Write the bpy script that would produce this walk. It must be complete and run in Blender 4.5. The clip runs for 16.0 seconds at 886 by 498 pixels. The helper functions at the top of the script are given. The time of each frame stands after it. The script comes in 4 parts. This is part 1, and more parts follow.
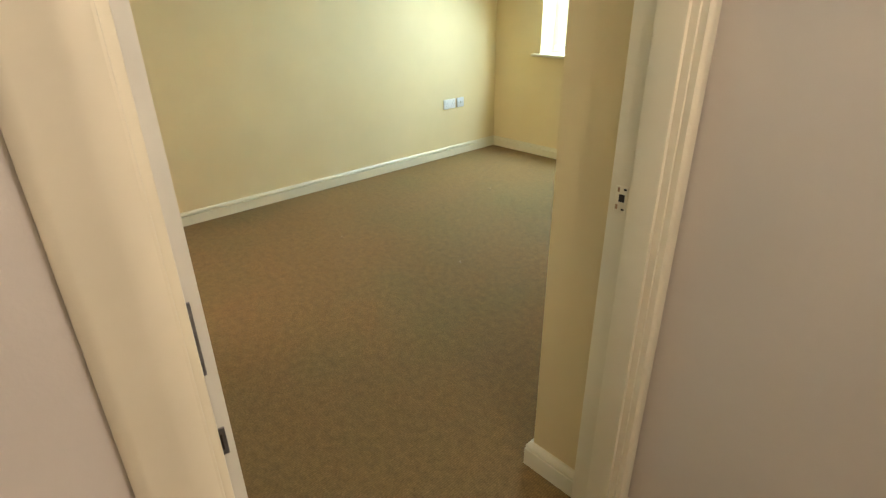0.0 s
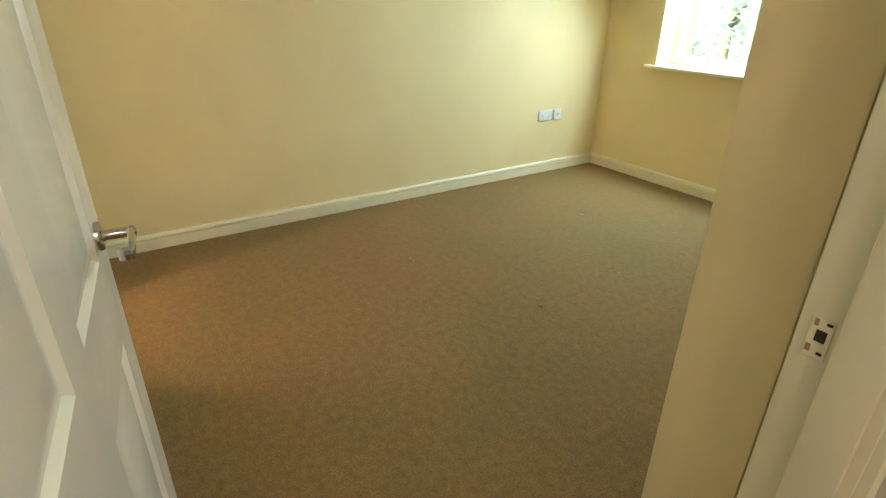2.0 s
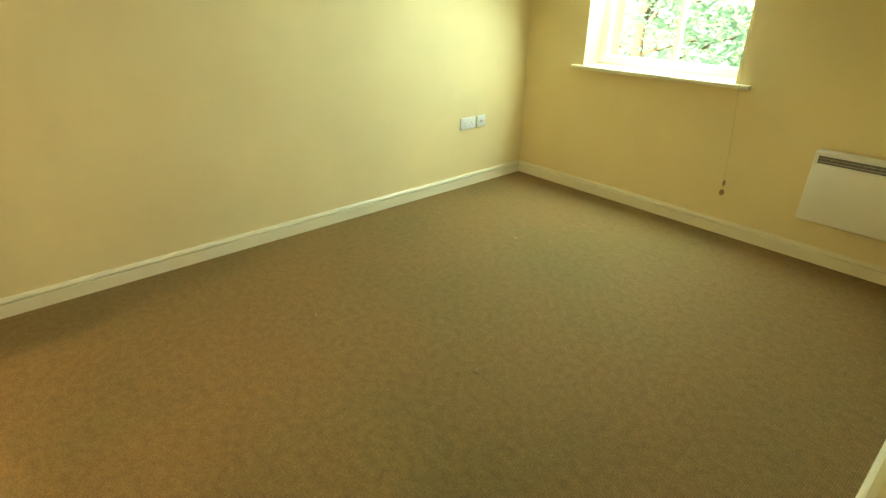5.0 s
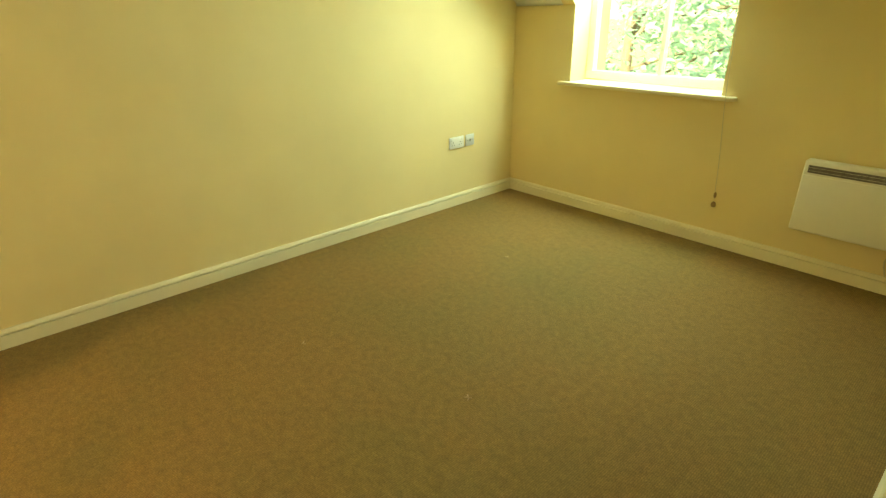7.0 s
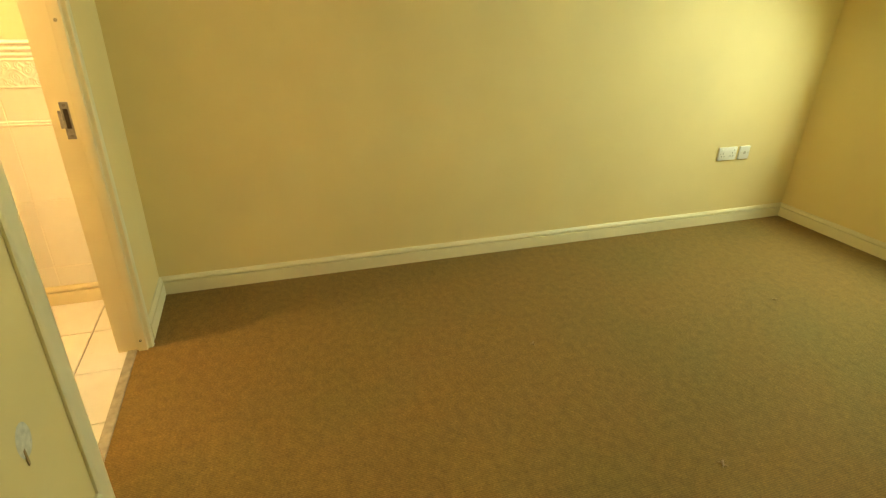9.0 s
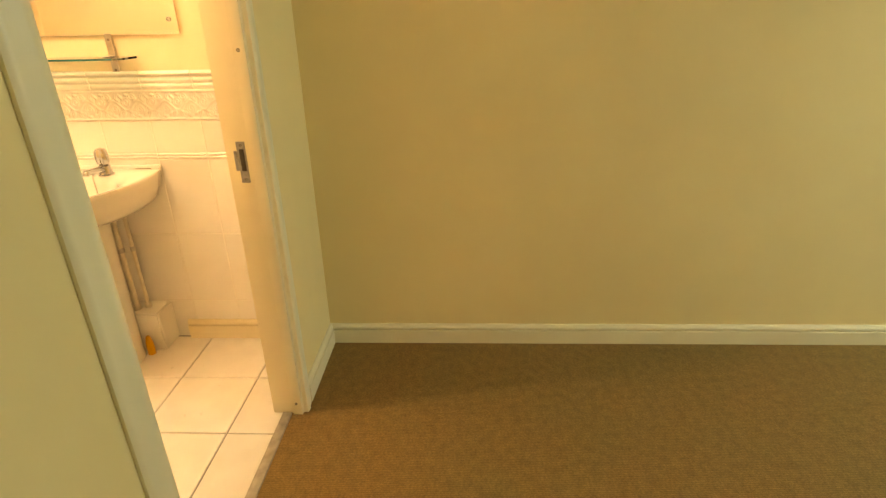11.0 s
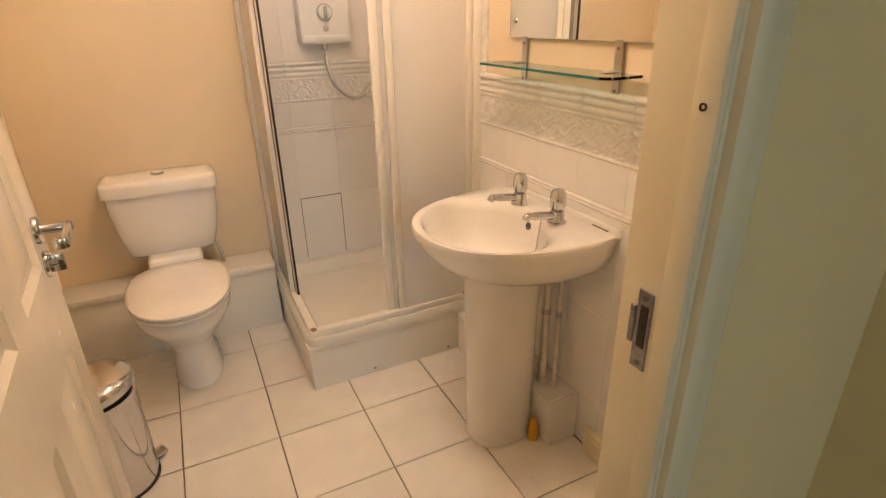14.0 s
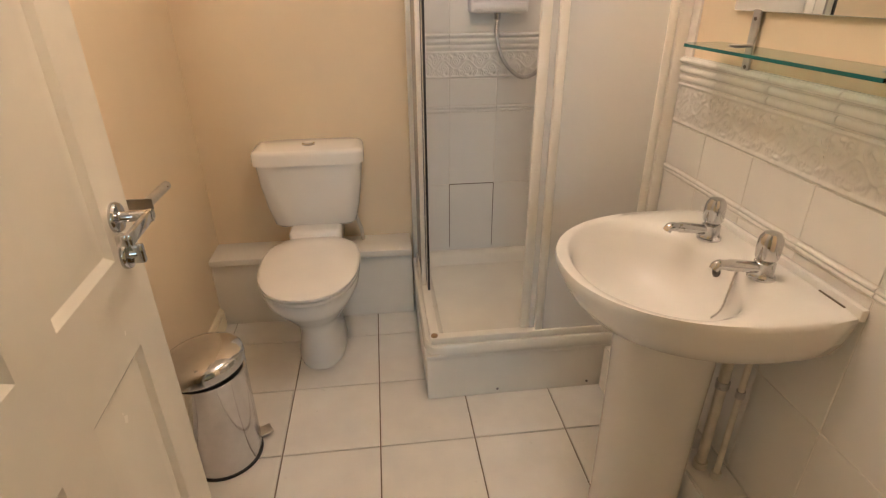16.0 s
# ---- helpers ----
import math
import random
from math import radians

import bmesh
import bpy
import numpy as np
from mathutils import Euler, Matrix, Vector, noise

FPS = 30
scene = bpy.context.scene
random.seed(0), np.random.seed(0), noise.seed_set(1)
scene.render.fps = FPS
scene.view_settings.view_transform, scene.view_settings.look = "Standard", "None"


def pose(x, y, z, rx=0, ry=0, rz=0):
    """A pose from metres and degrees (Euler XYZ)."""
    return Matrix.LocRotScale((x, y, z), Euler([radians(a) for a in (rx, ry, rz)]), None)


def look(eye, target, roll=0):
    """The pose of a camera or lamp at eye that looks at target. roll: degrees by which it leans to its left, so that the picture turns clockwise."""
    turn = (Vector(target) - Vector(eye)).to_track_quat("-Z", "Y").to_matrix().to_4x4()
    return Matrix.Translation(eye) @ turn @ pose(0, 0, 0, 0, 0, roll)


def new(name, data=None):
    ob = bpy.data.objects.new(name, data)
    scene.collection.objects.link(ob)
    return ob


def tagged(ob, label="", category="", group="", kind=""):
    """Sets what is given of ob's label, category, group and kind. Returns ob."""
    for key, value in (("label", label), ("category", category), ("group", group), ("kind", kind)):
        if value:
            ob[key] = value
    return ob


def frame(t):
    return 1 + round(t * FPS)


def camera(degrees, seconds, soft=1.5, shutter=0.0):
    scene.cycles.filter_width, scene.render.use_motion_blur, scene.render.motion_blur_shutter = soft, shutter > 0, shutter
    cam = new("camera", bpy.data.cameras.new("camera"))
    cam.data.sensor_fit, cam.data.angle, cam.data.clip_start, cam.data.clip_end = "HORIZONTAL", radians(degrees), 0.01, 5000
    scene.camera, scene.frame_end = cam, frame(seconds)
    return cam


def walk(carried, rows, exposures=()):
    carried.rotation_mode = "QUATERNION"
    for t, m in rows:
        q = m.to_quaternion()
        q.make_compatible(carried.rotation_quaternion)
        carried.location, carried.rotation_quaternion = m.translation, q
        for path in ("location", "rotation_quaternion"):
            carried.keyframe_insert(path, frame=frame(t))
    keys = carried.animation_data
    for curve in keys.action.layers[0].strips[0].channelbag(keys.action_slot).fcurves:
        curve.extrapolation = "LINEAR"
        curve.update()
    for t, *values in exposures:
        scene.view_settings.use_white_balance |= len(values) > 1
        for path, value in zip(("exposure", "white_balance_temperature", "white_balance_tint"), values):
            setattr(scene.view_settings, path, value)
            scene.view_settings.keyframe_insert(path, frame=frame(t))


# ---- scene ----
cam = camera(79.6, 16.0, 1.3)
EXPOSURES = [
    (0.0, 3.0, 6500, 12), (1.0, 3.0, 6600, 9), (2.5, 3.0, 6900, 5), (4.5, 3.0, 8000, -5), (7.0, 2.9, 12500, -14), (8.0, 2.83, 14000, -12), (9.0, 2.74, 16000, -5),
    (11.5, 2.5, 11500, 12), (12.5, 2.14, 9300, 17), (13.5, 1.83, 7700, 17), (14.5, 1.60, 6700, 13), (16.0, 1.44, 6100, 10),
]
PATH = [
    (0, (3.618, -0.061, 1.368), (2.287, 1.165, 0.516), -0.8),
    (0.5, (3.581, 0.025, 1.361), (2.135, 1.091, 0.483), -0.8),
    (1, (3.468, 0.082, 1.36), (2.003, 1.115, 0.473), 0.4),
    (1.5, (3.375, 0.129, 1.383), (1.863, 1.138, 0.549), -1.7),
    (2, (3.304, 0.219, 1.369), (1.791, 1.208, 0.515), 0.8),
    (2.5, (3.228, 0.345, 1.372), (1.699, 1.28, 0.485), 1.7),
    (3, (3.162, 0.434, 1.354), (1.624, 1.334, 0.447), -2.1),
    (3.5, (3.06, 0.458, 1.303), (1.551, 1.449, 0.443), -1.9),
    (4, (2.955, 0.485, 1.396), (1.52, 1.541, 0.487), 0.5),
    (4.5, (2.873, 0.556, 1.378), (1.489, 1.684, 0.476), 1.1),
    (6.8, (2.869, 0.704, 1.375), (1.574, 1.994, 0.563), -0.5),
    (7, (2.869, 0.69, 1.378), (1.501, 1.9, 0.565), -1.0),
    (7.5, (2.814, 0.647, 1.415), (1.308, 1.655, 0.568), 0.9),
    (8, (2.744, 0.58, 1.378), (1.166, 1.46, 0.522), 2.1),
    (8.5, (2.655, 0.558, 1.36), (1.035, 1.365, 0.509), 1.8),
    (9, (2.582, 0.55, 1.358), (0.876, 1.15, 0.502), 1.5),
    (9.2, (2.525, 0.556, 1.357), (0.779, 1.001, 0.49), 0.9),
    (11.3, (1.882, 0.598, 1.349), (0.074, 0.337, 0.534), -1.9),
    (11.5, (1.797, 0.595, 1.349), (0.026, 0.163, 0.527), -2.5),
    (12, (1.586, 0.619, 1.356), (-0.065, -0.156, 0.535), 0.4),
    (12.5, (1.436, 0.581, 1.347), (-0.132, -0.354, 0.529), 0.1),
    (13, (1.289, 0.47, 1.353), (-0.171, -0.635, 0.549), -1.5),
    (13.5, (1.15, 0.394, 1.355), (-0.03, -1.006, 0.55), -3.3),
    (14, (0.99, 0.392, 1.361), (0.191, -1.257, 0.561), -1.1),
    (14.5, (0.915, 0.346, 1.352), (0.361, -1.4, 0.549), -1.0),
    (15, (0.865, 0.22, 1.354), (0.394, -1.564, 0.581), -1.3),
    (15.5, (0.858, 0.141, 1.36), (0.42, -1.644, 0.57), -0.6),
    (16, (0.821, 0.107, 1.349), (0.614, -1.676, 0.467), -0.5),
]
walk(cam, [(t, look(eye, target, roll)) for t, eye, target, roll in PATH], EXPOSURES)

# ---- light and exposure ----
world = bpy.data.worlds.new("daylight")
scene.world = world
world.use_nodes = True
wn = world.node_tree.nodes
sky = wn.new("ShaderNodeTexSky")
sky.sky_type = "NISHITA"
sky.sun_disc = False
sky.sun_elevation = radians(48)
sky.sun_rotation = radians(200)
wn["Background"].inputs["Strength"].default_value = 0.15
world.node_tree.links.new(sky.outputs["Color"], wn["Background"].inputs["Color"])

sun = new("sun", bpy.data.lights.new("sun", "SUN"))
sun.data.energy, sun.data.angle, sun.data.color = 5.0, radians(0.6), (1.0, 0.97, 0.92)
sun.matrix_world = look((1.7, -6.0, 9.0), (1.0, 6.0, -1.0))


def area_lamp(name, eye, target, sx, sy, watts, color):
    lamp = new(name, bpy.data.lights.new(name, "AREA"))
    lamp.data.shape, lamp.data.size, lamp.data.size_y = "RECTANGLE", sx, sy
    lamp.data.energy, lamp.data.color = watts, color
    lamp.matrix_world = look(eye, target)
    return lamp


# daylight through the dormer window, tinted by the foliage outside
area_lamp("window_daylight", (1.03, 4.15, 1.77), (1.03, 2.2, 0.75), 0.98, 0.42, 8.4, (0.55, 0.80, 1.0))
# two halogen spots over the shower room floor and a pendant in the hall
for lx, ly in ((0.62, -0.75), (0.68, -1.18)):
    spot = new("shower_room_spot", bpy.data.lights.new("shower_room_spot", "POINT"))
    spot.data.energy, spot.data.shadow_soft_size, spot.data.color = 4.1, 0.045, (1.0, 0.76, 0.60)
    spot.location = (lx, ly, 2.22)
pendant = new("hall_pendant", bpy.data.lights.new("hall_pendant", "POINT"))
pendant.data.energy, pendant.data.shadow_soft_size, pendant.data.color = 3.3, 0.09, (1.0, 0.92, 0.87)
pendant.location = (4.3, 0.45, 2.1)


# ---- materials ----
def mat(name, color, rough=0.5, metal=0.0, vary=0.0, scale=8.0, fine=0.0, fine_scale=200.0, bump=0.0, bump_scale=200.0,
        bump_dist=0.002, coat=0.0, random_piece=0.0, second=None, second_scale=2.0, second_amount=0.0, ribs=0.0):
    m = bpy.data.materials.new(name)
    m.use_nodes = True
    nt = m.node_tree
    b = nt.nodes["Principled BSDF"]
    b.inputs["Base Color"].default_value = (*color, 1)
    b.inputs["Roughness"].default_value = rough
    b.inputs["Metallic"].default_value = metal
    b.inputs["Coat Weight"].default_value = coat
    geo = nt.nodes.new("ShaderNodeNewGeometry")
    src = geo.outputs["Position"]
    col = None

    def noise_tex(sc, detail=4.0):
        n = nt.nodes.new("ShaderNodeTexNoise")
        n.inputs["Scale"].default_value, n.inputs["Detail"].default_value = sc, detail
        nt.links.new(src, n.inputs["Vector"])
        return n.outputs["Fac"]

    def scaled(prev, fac, lo, hi):
        mr = nt.nodes.new("ShaderNodeMapRange")
        mr.inputs["From Min"].default_value, mr.inputs["From Max"].default_value = 0.3, 0.7
        mr.inputs["To Min"].default_value, mr.inputs["To Max"].default_value = lo, hi
        nt.links.new(fac, mr.inputs["Value"])
        mx = nt.nodes.new("ShaderNodeMix")
        mx.data_type, mx.blend_type = "RGBA", "MULTIPLY"
        mx.inputs["Factor"].default_value = 1.0
        if prev is None:
            mx.inputs["A"].default_value = (*color, 1)
        else:
            nt.links.new(prev, mx.inputs["A"])
        nt.links.new(mr.outputs["Result"], mx.inputs["B"])
        return mx.outputs["Result"]

    if second:
        mr = nt.nodes.new("ShaderNodeMapRange")
        mr.inputs["From Min"].default_value, mr.inputs["From Max"].default_value = 0.42, 0.68
        mr.inputs["To Max"].default_value = second_amount
        nt.links.new(noise_tex(second_scale, 6.0), mr.inputs["Value"])
        mx = nt.nodes.new("ShaderNodeMix")
        mx.data_type = "RGBA"
        mx.inputs["A"].default_value, mx.inputs["B"].default_value = (*color, 1), (*second, 1)
        nt.links.new(mr.outputs["Result"], mx.inputs["Factor"])
        col = mx.outputs["Result"]
    if vary:
        col = scaled(col, noise_tex(scale), 1 - vary, 1 + vary * 0.6)
        rr = nt.nodes.new("ShaderNodeMapRange")
        rr.inputs["To Min"].default_value, rr.inputs["To Max"].default_value = max(rough - 0.08, 0.02), min(rough + 0.1, 1)
        nt.links.new(noise_tex(scale * 2.7), rr.inputs["Value"])
        nt.links.new(rr.outputs["Result"], b.inputs["Roughness"])
    if fine:
        col = scaled(col, noise_tex(fine_scale, 2.0), 1 - fine, 1 + fine * 0.7)
    if random_piece:
        oi = nt.nodes.new("ShaderNodeObjectInfo")
        col = scaled(col, oi.outputs["Random"], 1 - random_piece, 1 + random_piece * 0.5)
    if ribs:
        wv = nt.nodes.new("ShaderNodeTexWave")
        wv.bands_direction = "X"
        wv.inputs["Scale"].default_value, wv.inputs["Distortion"].default_value = 0.314 / ribs, 3.0
        wv.inputs["Detail Scale"].default_value = 2.0
        nt.links.new(src, wv.inputs["Vector"])
        col = scaled(col, wv.outputs["Fac"], 0.84, 1.08)
    if col is not None:
        nt.links.new(col, b.inputs["Base Color"])
    if bump:
        bp = nt.nodes.new("ShaderNodeBump")
        bp.inputs["Strength"].default_value, bp.inputs["Distance"].default_value = bump, bump_dist
        nt.links.new(noise_tex(bump_scale, 3.0), bp.inputs["Height"])
        nt.links.new(bp.outputs["Normal"], b.inputs["Normal"])
    return m


M_WALL = mat("cream_emulsion", (0.82, 0.66, 0.365), 0.75, vary=0.04, scale=2.2, bump=0.25, bump_scale=260, bump_dist=0.0008)
M_BATHWALL = mat("cream_bath_emulsion", (0.80, 0.665, 0.465), 0.6, vary=0.04, scale=2.0, bump=0.25, bump_scale=260, bump_dist=0.0008)
M_HALL = mat("hall_emulsion", (0.66, 0.592, 0.495), 0.75, vary=0.04, scale=2.0, bump=0.25, bump_scale=260, bump_dist=0.0008)
M_CEIL = mat("ceiling_emulsion", (0.80, 0.78, 0.72), 0.8, vary=0.03, scale=2.0, bump=0.2, bump_scale=240, bump_dist=0.0008)
M_CARPET = mat("loop_pile_carpet", (0.268, 0.155, 0.050), 0.95, vary=0.15, scale=30.0, fine=0.22, fine_scale=130, bump=0.8, bump_scale=320,
               bump_dist=0.004, second=(0.19, 0.150, 0.048), second_scale=1.1, second_amount=0.5, ribs=0.007)
M_GLOSS = mat("white_gloss_paint", (0.80, 0.75, 0.63), 0.22, vary=0.05, scale=4.0, bump=0.12, bump_scale=60, bump_dist=0.0006, coat=0.3)
M_TRIM = mat("white_satin_trim", (0.82, 0.735, 0.53), 0.35, vary=0.03, scale=3.0, bump=0.08, bump_scale=60, bump_dist=0.0004)
M_FRAME = mat("white_enamelled_profile", (0.82, 0.785, 0.70), 0.3, vary=0.03, scale=5.0)
M_PANEL = mat("white_bath_board", (0.82, 0.785, 0.70), 0.32, vary=0.04, scale=5.0, bump=0.08, bump_scale=50, bump_dist=0.0004)
M_PVC = mat("white_window_plastic", (0.82, 0.83, 0.82), 0.3, vary=0.03, scale=8.0)
M_PLASTIC = mat("white_plastic", (0.80, 0.80, 0.78), 0.35, vary=0.03, scale=20.0)
M_HEATER = mat("cream_heater_enamel", (0.80, 0.76, 0.66), 0.4, vary=0.03, scale=6.0)
M_CHROME = mat("chrome", (0.60, 0.60, 0.61), 0.08, 1.0, vary=0.05, scale=30.0)
M_STEEL = mat("brushed_steel", (0.55, 0.53, 0.50), 0.3, 1.0, vary=0.12, scale=40.0)
M_HINGE = mat("aged_zinc_hinge", (0.34, 0.33, 0.33), 0.38, 0.9, vary=0.25, scale=70.0)
M_TARNISH = mat("tarnished_steel", (0.22, 0.20, 0.18), 0.45, 0.8, vary=0.35, scale=60.0)
# near-black colour stands in for the shade inside holes and slots; also dark screws
M_DARK = mat("dark_hole_shade", (0.035, 0.025, 0.018), 0.8, vary=0.2, scale=60.0)
M_BLACK = mat("black_rubber", (0.02, 0.02, 0.02), 0.6, vary=0.2, scale=50.0)
M_PORCELAIN = mat("white_glazed_ceramic", (0.84, 0.82, 0.77), 0.07, vary=0.025, scale=5.0, coat=0.5)
M_SEAT = mat("white_seat_plastic", (0.84, 0.81, 0.75), 0.16, vary=0.03, scale=7.0)
M_TRAY = mat("cream_acrylic_tray", (0.80, 0.77, 0.68), 0.18, vary=0.04, scale=6.0)
M_TILE = mat("white_wall_tile", (0.82, 0.80, 0.75), 0.10, vary=0.02, scale=7.0, random_piece=0.03, bump=0.1, bump_scale=25, bump_dist=0.0006)
M_FTILE = mat("white_floor_tile", (0.82, 0.79, 0.73), 0.30, vary=0.05, scale=9.0, random_piece=0.05, second=(0.66, 0.58, 0.46), second_scale=4.0,
              second_amount=0.18, bump=0.15, bump_scale=40, bump_dist=0.0006)
M_GROUT = mat("wall_grout", (0.82, 0.78, 0.71), 0.9, vary=0.15, scale=20.0)
M_FGROUT = mat("dirty_floor_grout", (0.20, 0.140, 0.085), 0.9, vary=0.3, scale=18.0)
M_PIPE = mat("painted_pipe", (0.72, 0.66, 0.55), 0.4, vary=0.12, scale=25.0)
M_CORD = mat("cotton_cord", (0.62, 0.54, 0.38), 0.8, vary=0.1, scale=80.0)
M_BOB = mat("turned_wood_bob", (0.36, 0.22, 0.10), 0.45, vary=0.2, scale=60.0)
M_LEAF = mat("green_leaf", (0.19, 0.30, 0.25), 0.32, vary=0.25, scale=2.5, fine=0.2, fine_scale=15.0)
M_LEAF.node_tree.nodes["Principled BSDF"].inputs["Subsurface Weight"].default_value = 0.0
tl = M_LEAF.node_tree.nodes.new("ShaderNodeBsdfTranslucent")
tl.inputs["Color"].default_value = (0.42, 0.60, 0.42, 1)
mxs = M_LEAF.node_tree.nodes.new("ShaderNodeMixShader")
mxs.inputs["Fac"].default_value = 0.45
M_LEAF.node_tree.links.new(M_LEAF.node_tree.nodes["Principled BSDF"].outputs["BSDF"], mxs.inputs[1])
M_LEAF.node_tree.links.new(tl.outputs["BSDF"], mxs.inputs[2])
M_LEAF.node_tree.links.new(mxs.outputs["Shader"], M_LEAF.node_tree.nodes["Material Output"].inputs["Surface"])
M_BARK = mat("bark", (0.13, 0.10, 0.07), 0.9, vary=0.3, scale=12.0, bump=0.8, bump_scale=20, bump_dist=0.02)
M_GROUND = mat("lawn_ground", (0.14, 0.21, 0.07), 0.95, vary=0.3, scale=1.0)
M_ROOF = mat("outer_slate", (0.10, 0.10, 0.11), 0.8, vary=0.2, scale=6.0)
M_AMBER = mat("amber_plastic", (0.72, 0.36, 0.03), 0.3, vary=0.1, scale=40.0)
M_SCUFF = mat("scuffed_filler", (0.74, 0.70, 0.62), 0.8, vary=0.2, scale=60.0)
M_TEAL = mat("green_glass_edge", (0.02, 0.16, 0.15), 0.1, vary=0.15, scale=30.0)
M_DIRTJOINT = mat("mouldy_grout", (0.22, 0.18, 0.14), 0.9, vary=0.4, scale=60.0)
M_STRIP = mat("worn_threshold_strip", (0.42, 0.37, 0.30), 0.5, 0.3, vary=0.25, scale=30.0)


def glass(name, color, rough, ior=1.45, shade=0.0):
    m = bpy.data.materials.new(name)
    m.use_nodes = True
    b = m.node_tree.nodes["Principled BSDF"]
    b.inputs["Base Color"].default_value = (*color, 1)
    b.inputs["Roughness"].default_value, b.inputs["IOR"].default_value = rough, ior
    b.inputs["Transmission Weight"].default_value = 1.0 - shade
    return m


M_PANE = glass("window_glass", (1.0, 1.0, 1.0), 0.0)
M_SHOWERGLASS = glass("limescaled_shower_glass", (0.95, 0.93, 0.88), 0.25, 1.2, 0.5)
M_SHELFGLASS = glass("green_edged_glass", (0.62, 0.86, 0.80), 0.02)
M_MIRROR = mat("mirror_silver", (0.86, 0.88, 0.86), 0.015, 1.0)


# ---- mesh helpers ----
def mesh_object(name, bm, material, smooth=35):
    bmesh.ops.recalc_face_normals(bm, faces=bm.faces)
    me = bpy.data.meshes.new(name)
    bm.to_mesh(me)
    bm.free()
    me.materials.append(material)
    if smooth:
        me.shade_smooth()
        me.set_sharp_from_angle(angle=radians(smooth))
    return new(name, me)


def thing(name, loc, label, category, rz=0.0, group="", kind=""):
    ob = new(name)
    ob.empty_display_size = 0.1
    ob.matrix_world = pose(*loc, 0, 0, rz)
    return tagged(ob, label, category, group, kind)


def part(name, bm, material, parent, label="", smooth=35):
    ob = mesh_object(name, bm, material, smooth)
    ob.parent = parent
    if label:
        ob["label"] = label
    return ob


def structure(name, bm, material, label, smooth=0, category=""):
    return tagged(mesh_object(name, bm, material, smooth), label, category or name.split("_")[0], kind="structure")


def box(x0, x1, y0, y1, z0, z1, bm=None, bevel=0.0, seg=2):
    own = bm is None or bevel > 0
    b = bmesh.new() if own else bm
    vs = [b.verts.new((x, y, z)) for x in (x0, x1) for y in (y0, y1) for z in (z0, z1)]
    for f in ((0, 1, 3, 2), (4, 6, 7, 5), (0, 4, 5, 1), (2, 3, 7, 6), (0, 2, 6, 4), (1, 5, 7, 3)):
        b.faces.new([vs[i] for i in f])
    if bevel:
        bmesh.ops.bevel(b, geom=b.edges[:], offset=bevel, segments=seg, profile=0.5, affect="EDGES")
    if bm is not None and own:
        return join(bm, b)
    return b


def join(a, b, m=None):
    """Adds b's geometry to a."""
    if m is not None:
        bmesh.ops.transform(b, matrix=m, verts=b.verts)
    tmp = bpy.data.meshes.new("tmp")
    b.to_mesh(tmp)
    b.free()
    a.from_mesh(tmp)
    bpy.data.meshes.remove(tmp)
    return a


def loft(rings, cap_start=True, cap_end=True, bm=None):
    b = bm or bmesh.new()
    rows = [[b.verts.new(p) for p in ring] for ring in rings]
    n = len(rows[0])
    for r0, r1 in zip(rows, rows[1:]):
        for i in range(n):
            j = (i + 1) % n
            b.faces.new((r0[i], r0[j], r1[j], r1[i]))
    if cap_start:
        b.faces.new(rows[0][::-1])
    if cap_end:
        b.faces.new(rows[-1])
    return b


def lathe(profile, n=28, m=None, bm=None):
    """Turns (radius, height) pairs about z."""
    rings = [[Vector((r * math.cos(2 * math.pi * i / n), r * math.sin(2 * math.pi * i / n), z)) for i in range(n)] for r, z in profile]
    if m is not None:
        rings = [[m @ p for p in ring] for ring in rings]
    return loft(rings, bm=bm)


def tube(points, radius, n=12, bm=None):
    pts = [Vector(p) for p in points]
    rings, up = [], Vector((0.13, 0.21, 1)).normalized()
    for i, p in enumerate(pts):
        d = (pts[min(i + 1, len(pts) - 1)] - pts[max(i - 1, 0)]).normalized()
        a = d.cross(up)
        if a.length < 1e-3:
            a = d.cross(Vector((1, 0, 0)))
        a.normalize()
        c = a.cross(d).normalized()
        up = c
        r = radius[i] if isinstance(radius, (list, tuple)) else radius
        rings.append([p + r * (a * math.cos(2 * math.pi * k / n) + c * math.sin(2 * math.pi * k / n)) for k in range(n)])
    return loft(rings, bm=bm)


def smooth_path(ctrl, steps=10):
    """Catmull-Rom through the control points."""
    c = [Vector(p) for p in ctrl]
    c = [2 * c[0] - c[1]] + c + [2 * c[-1] - c[-2]]
    out = []
    for i in range(1, len(c) - 2):
        for k in range(steps):
            t = k / steps
            p0, p1, p2, p3 = c[i - 1:i + 3]
            out.append(0.5 * (2 * p1 + (p2 - p0) * t + (2 * p0 - 5 * p1 + 4 * p2 - p3) * t * t + (3 * p1 - p0 - 3 * p2 + p3) * t ** 3))
    return out + [c[-2]]


def extrude_profile(profile, p0, p1, up=(0, 0, 1), side=None, cut0=0.0, cut1=0.0):
    """A moulding with the section (out, up) run from p0 to p1; out is to the left of the run. cut: mitre shift per unit out."""
    a, b = Vector(p0), Vector(p1)
    d = (b - a).normalized()
    up = Vector(up)
    out = Vector(side) if side else up.cross(d)
    r0 = [a + out * o + up * h + d * (cut0 * o) for o, h in profile]
    r1 = [b + out * o + up * h - d * (cut1 * o) for o, h in profile]
    return loft([r0, r1])


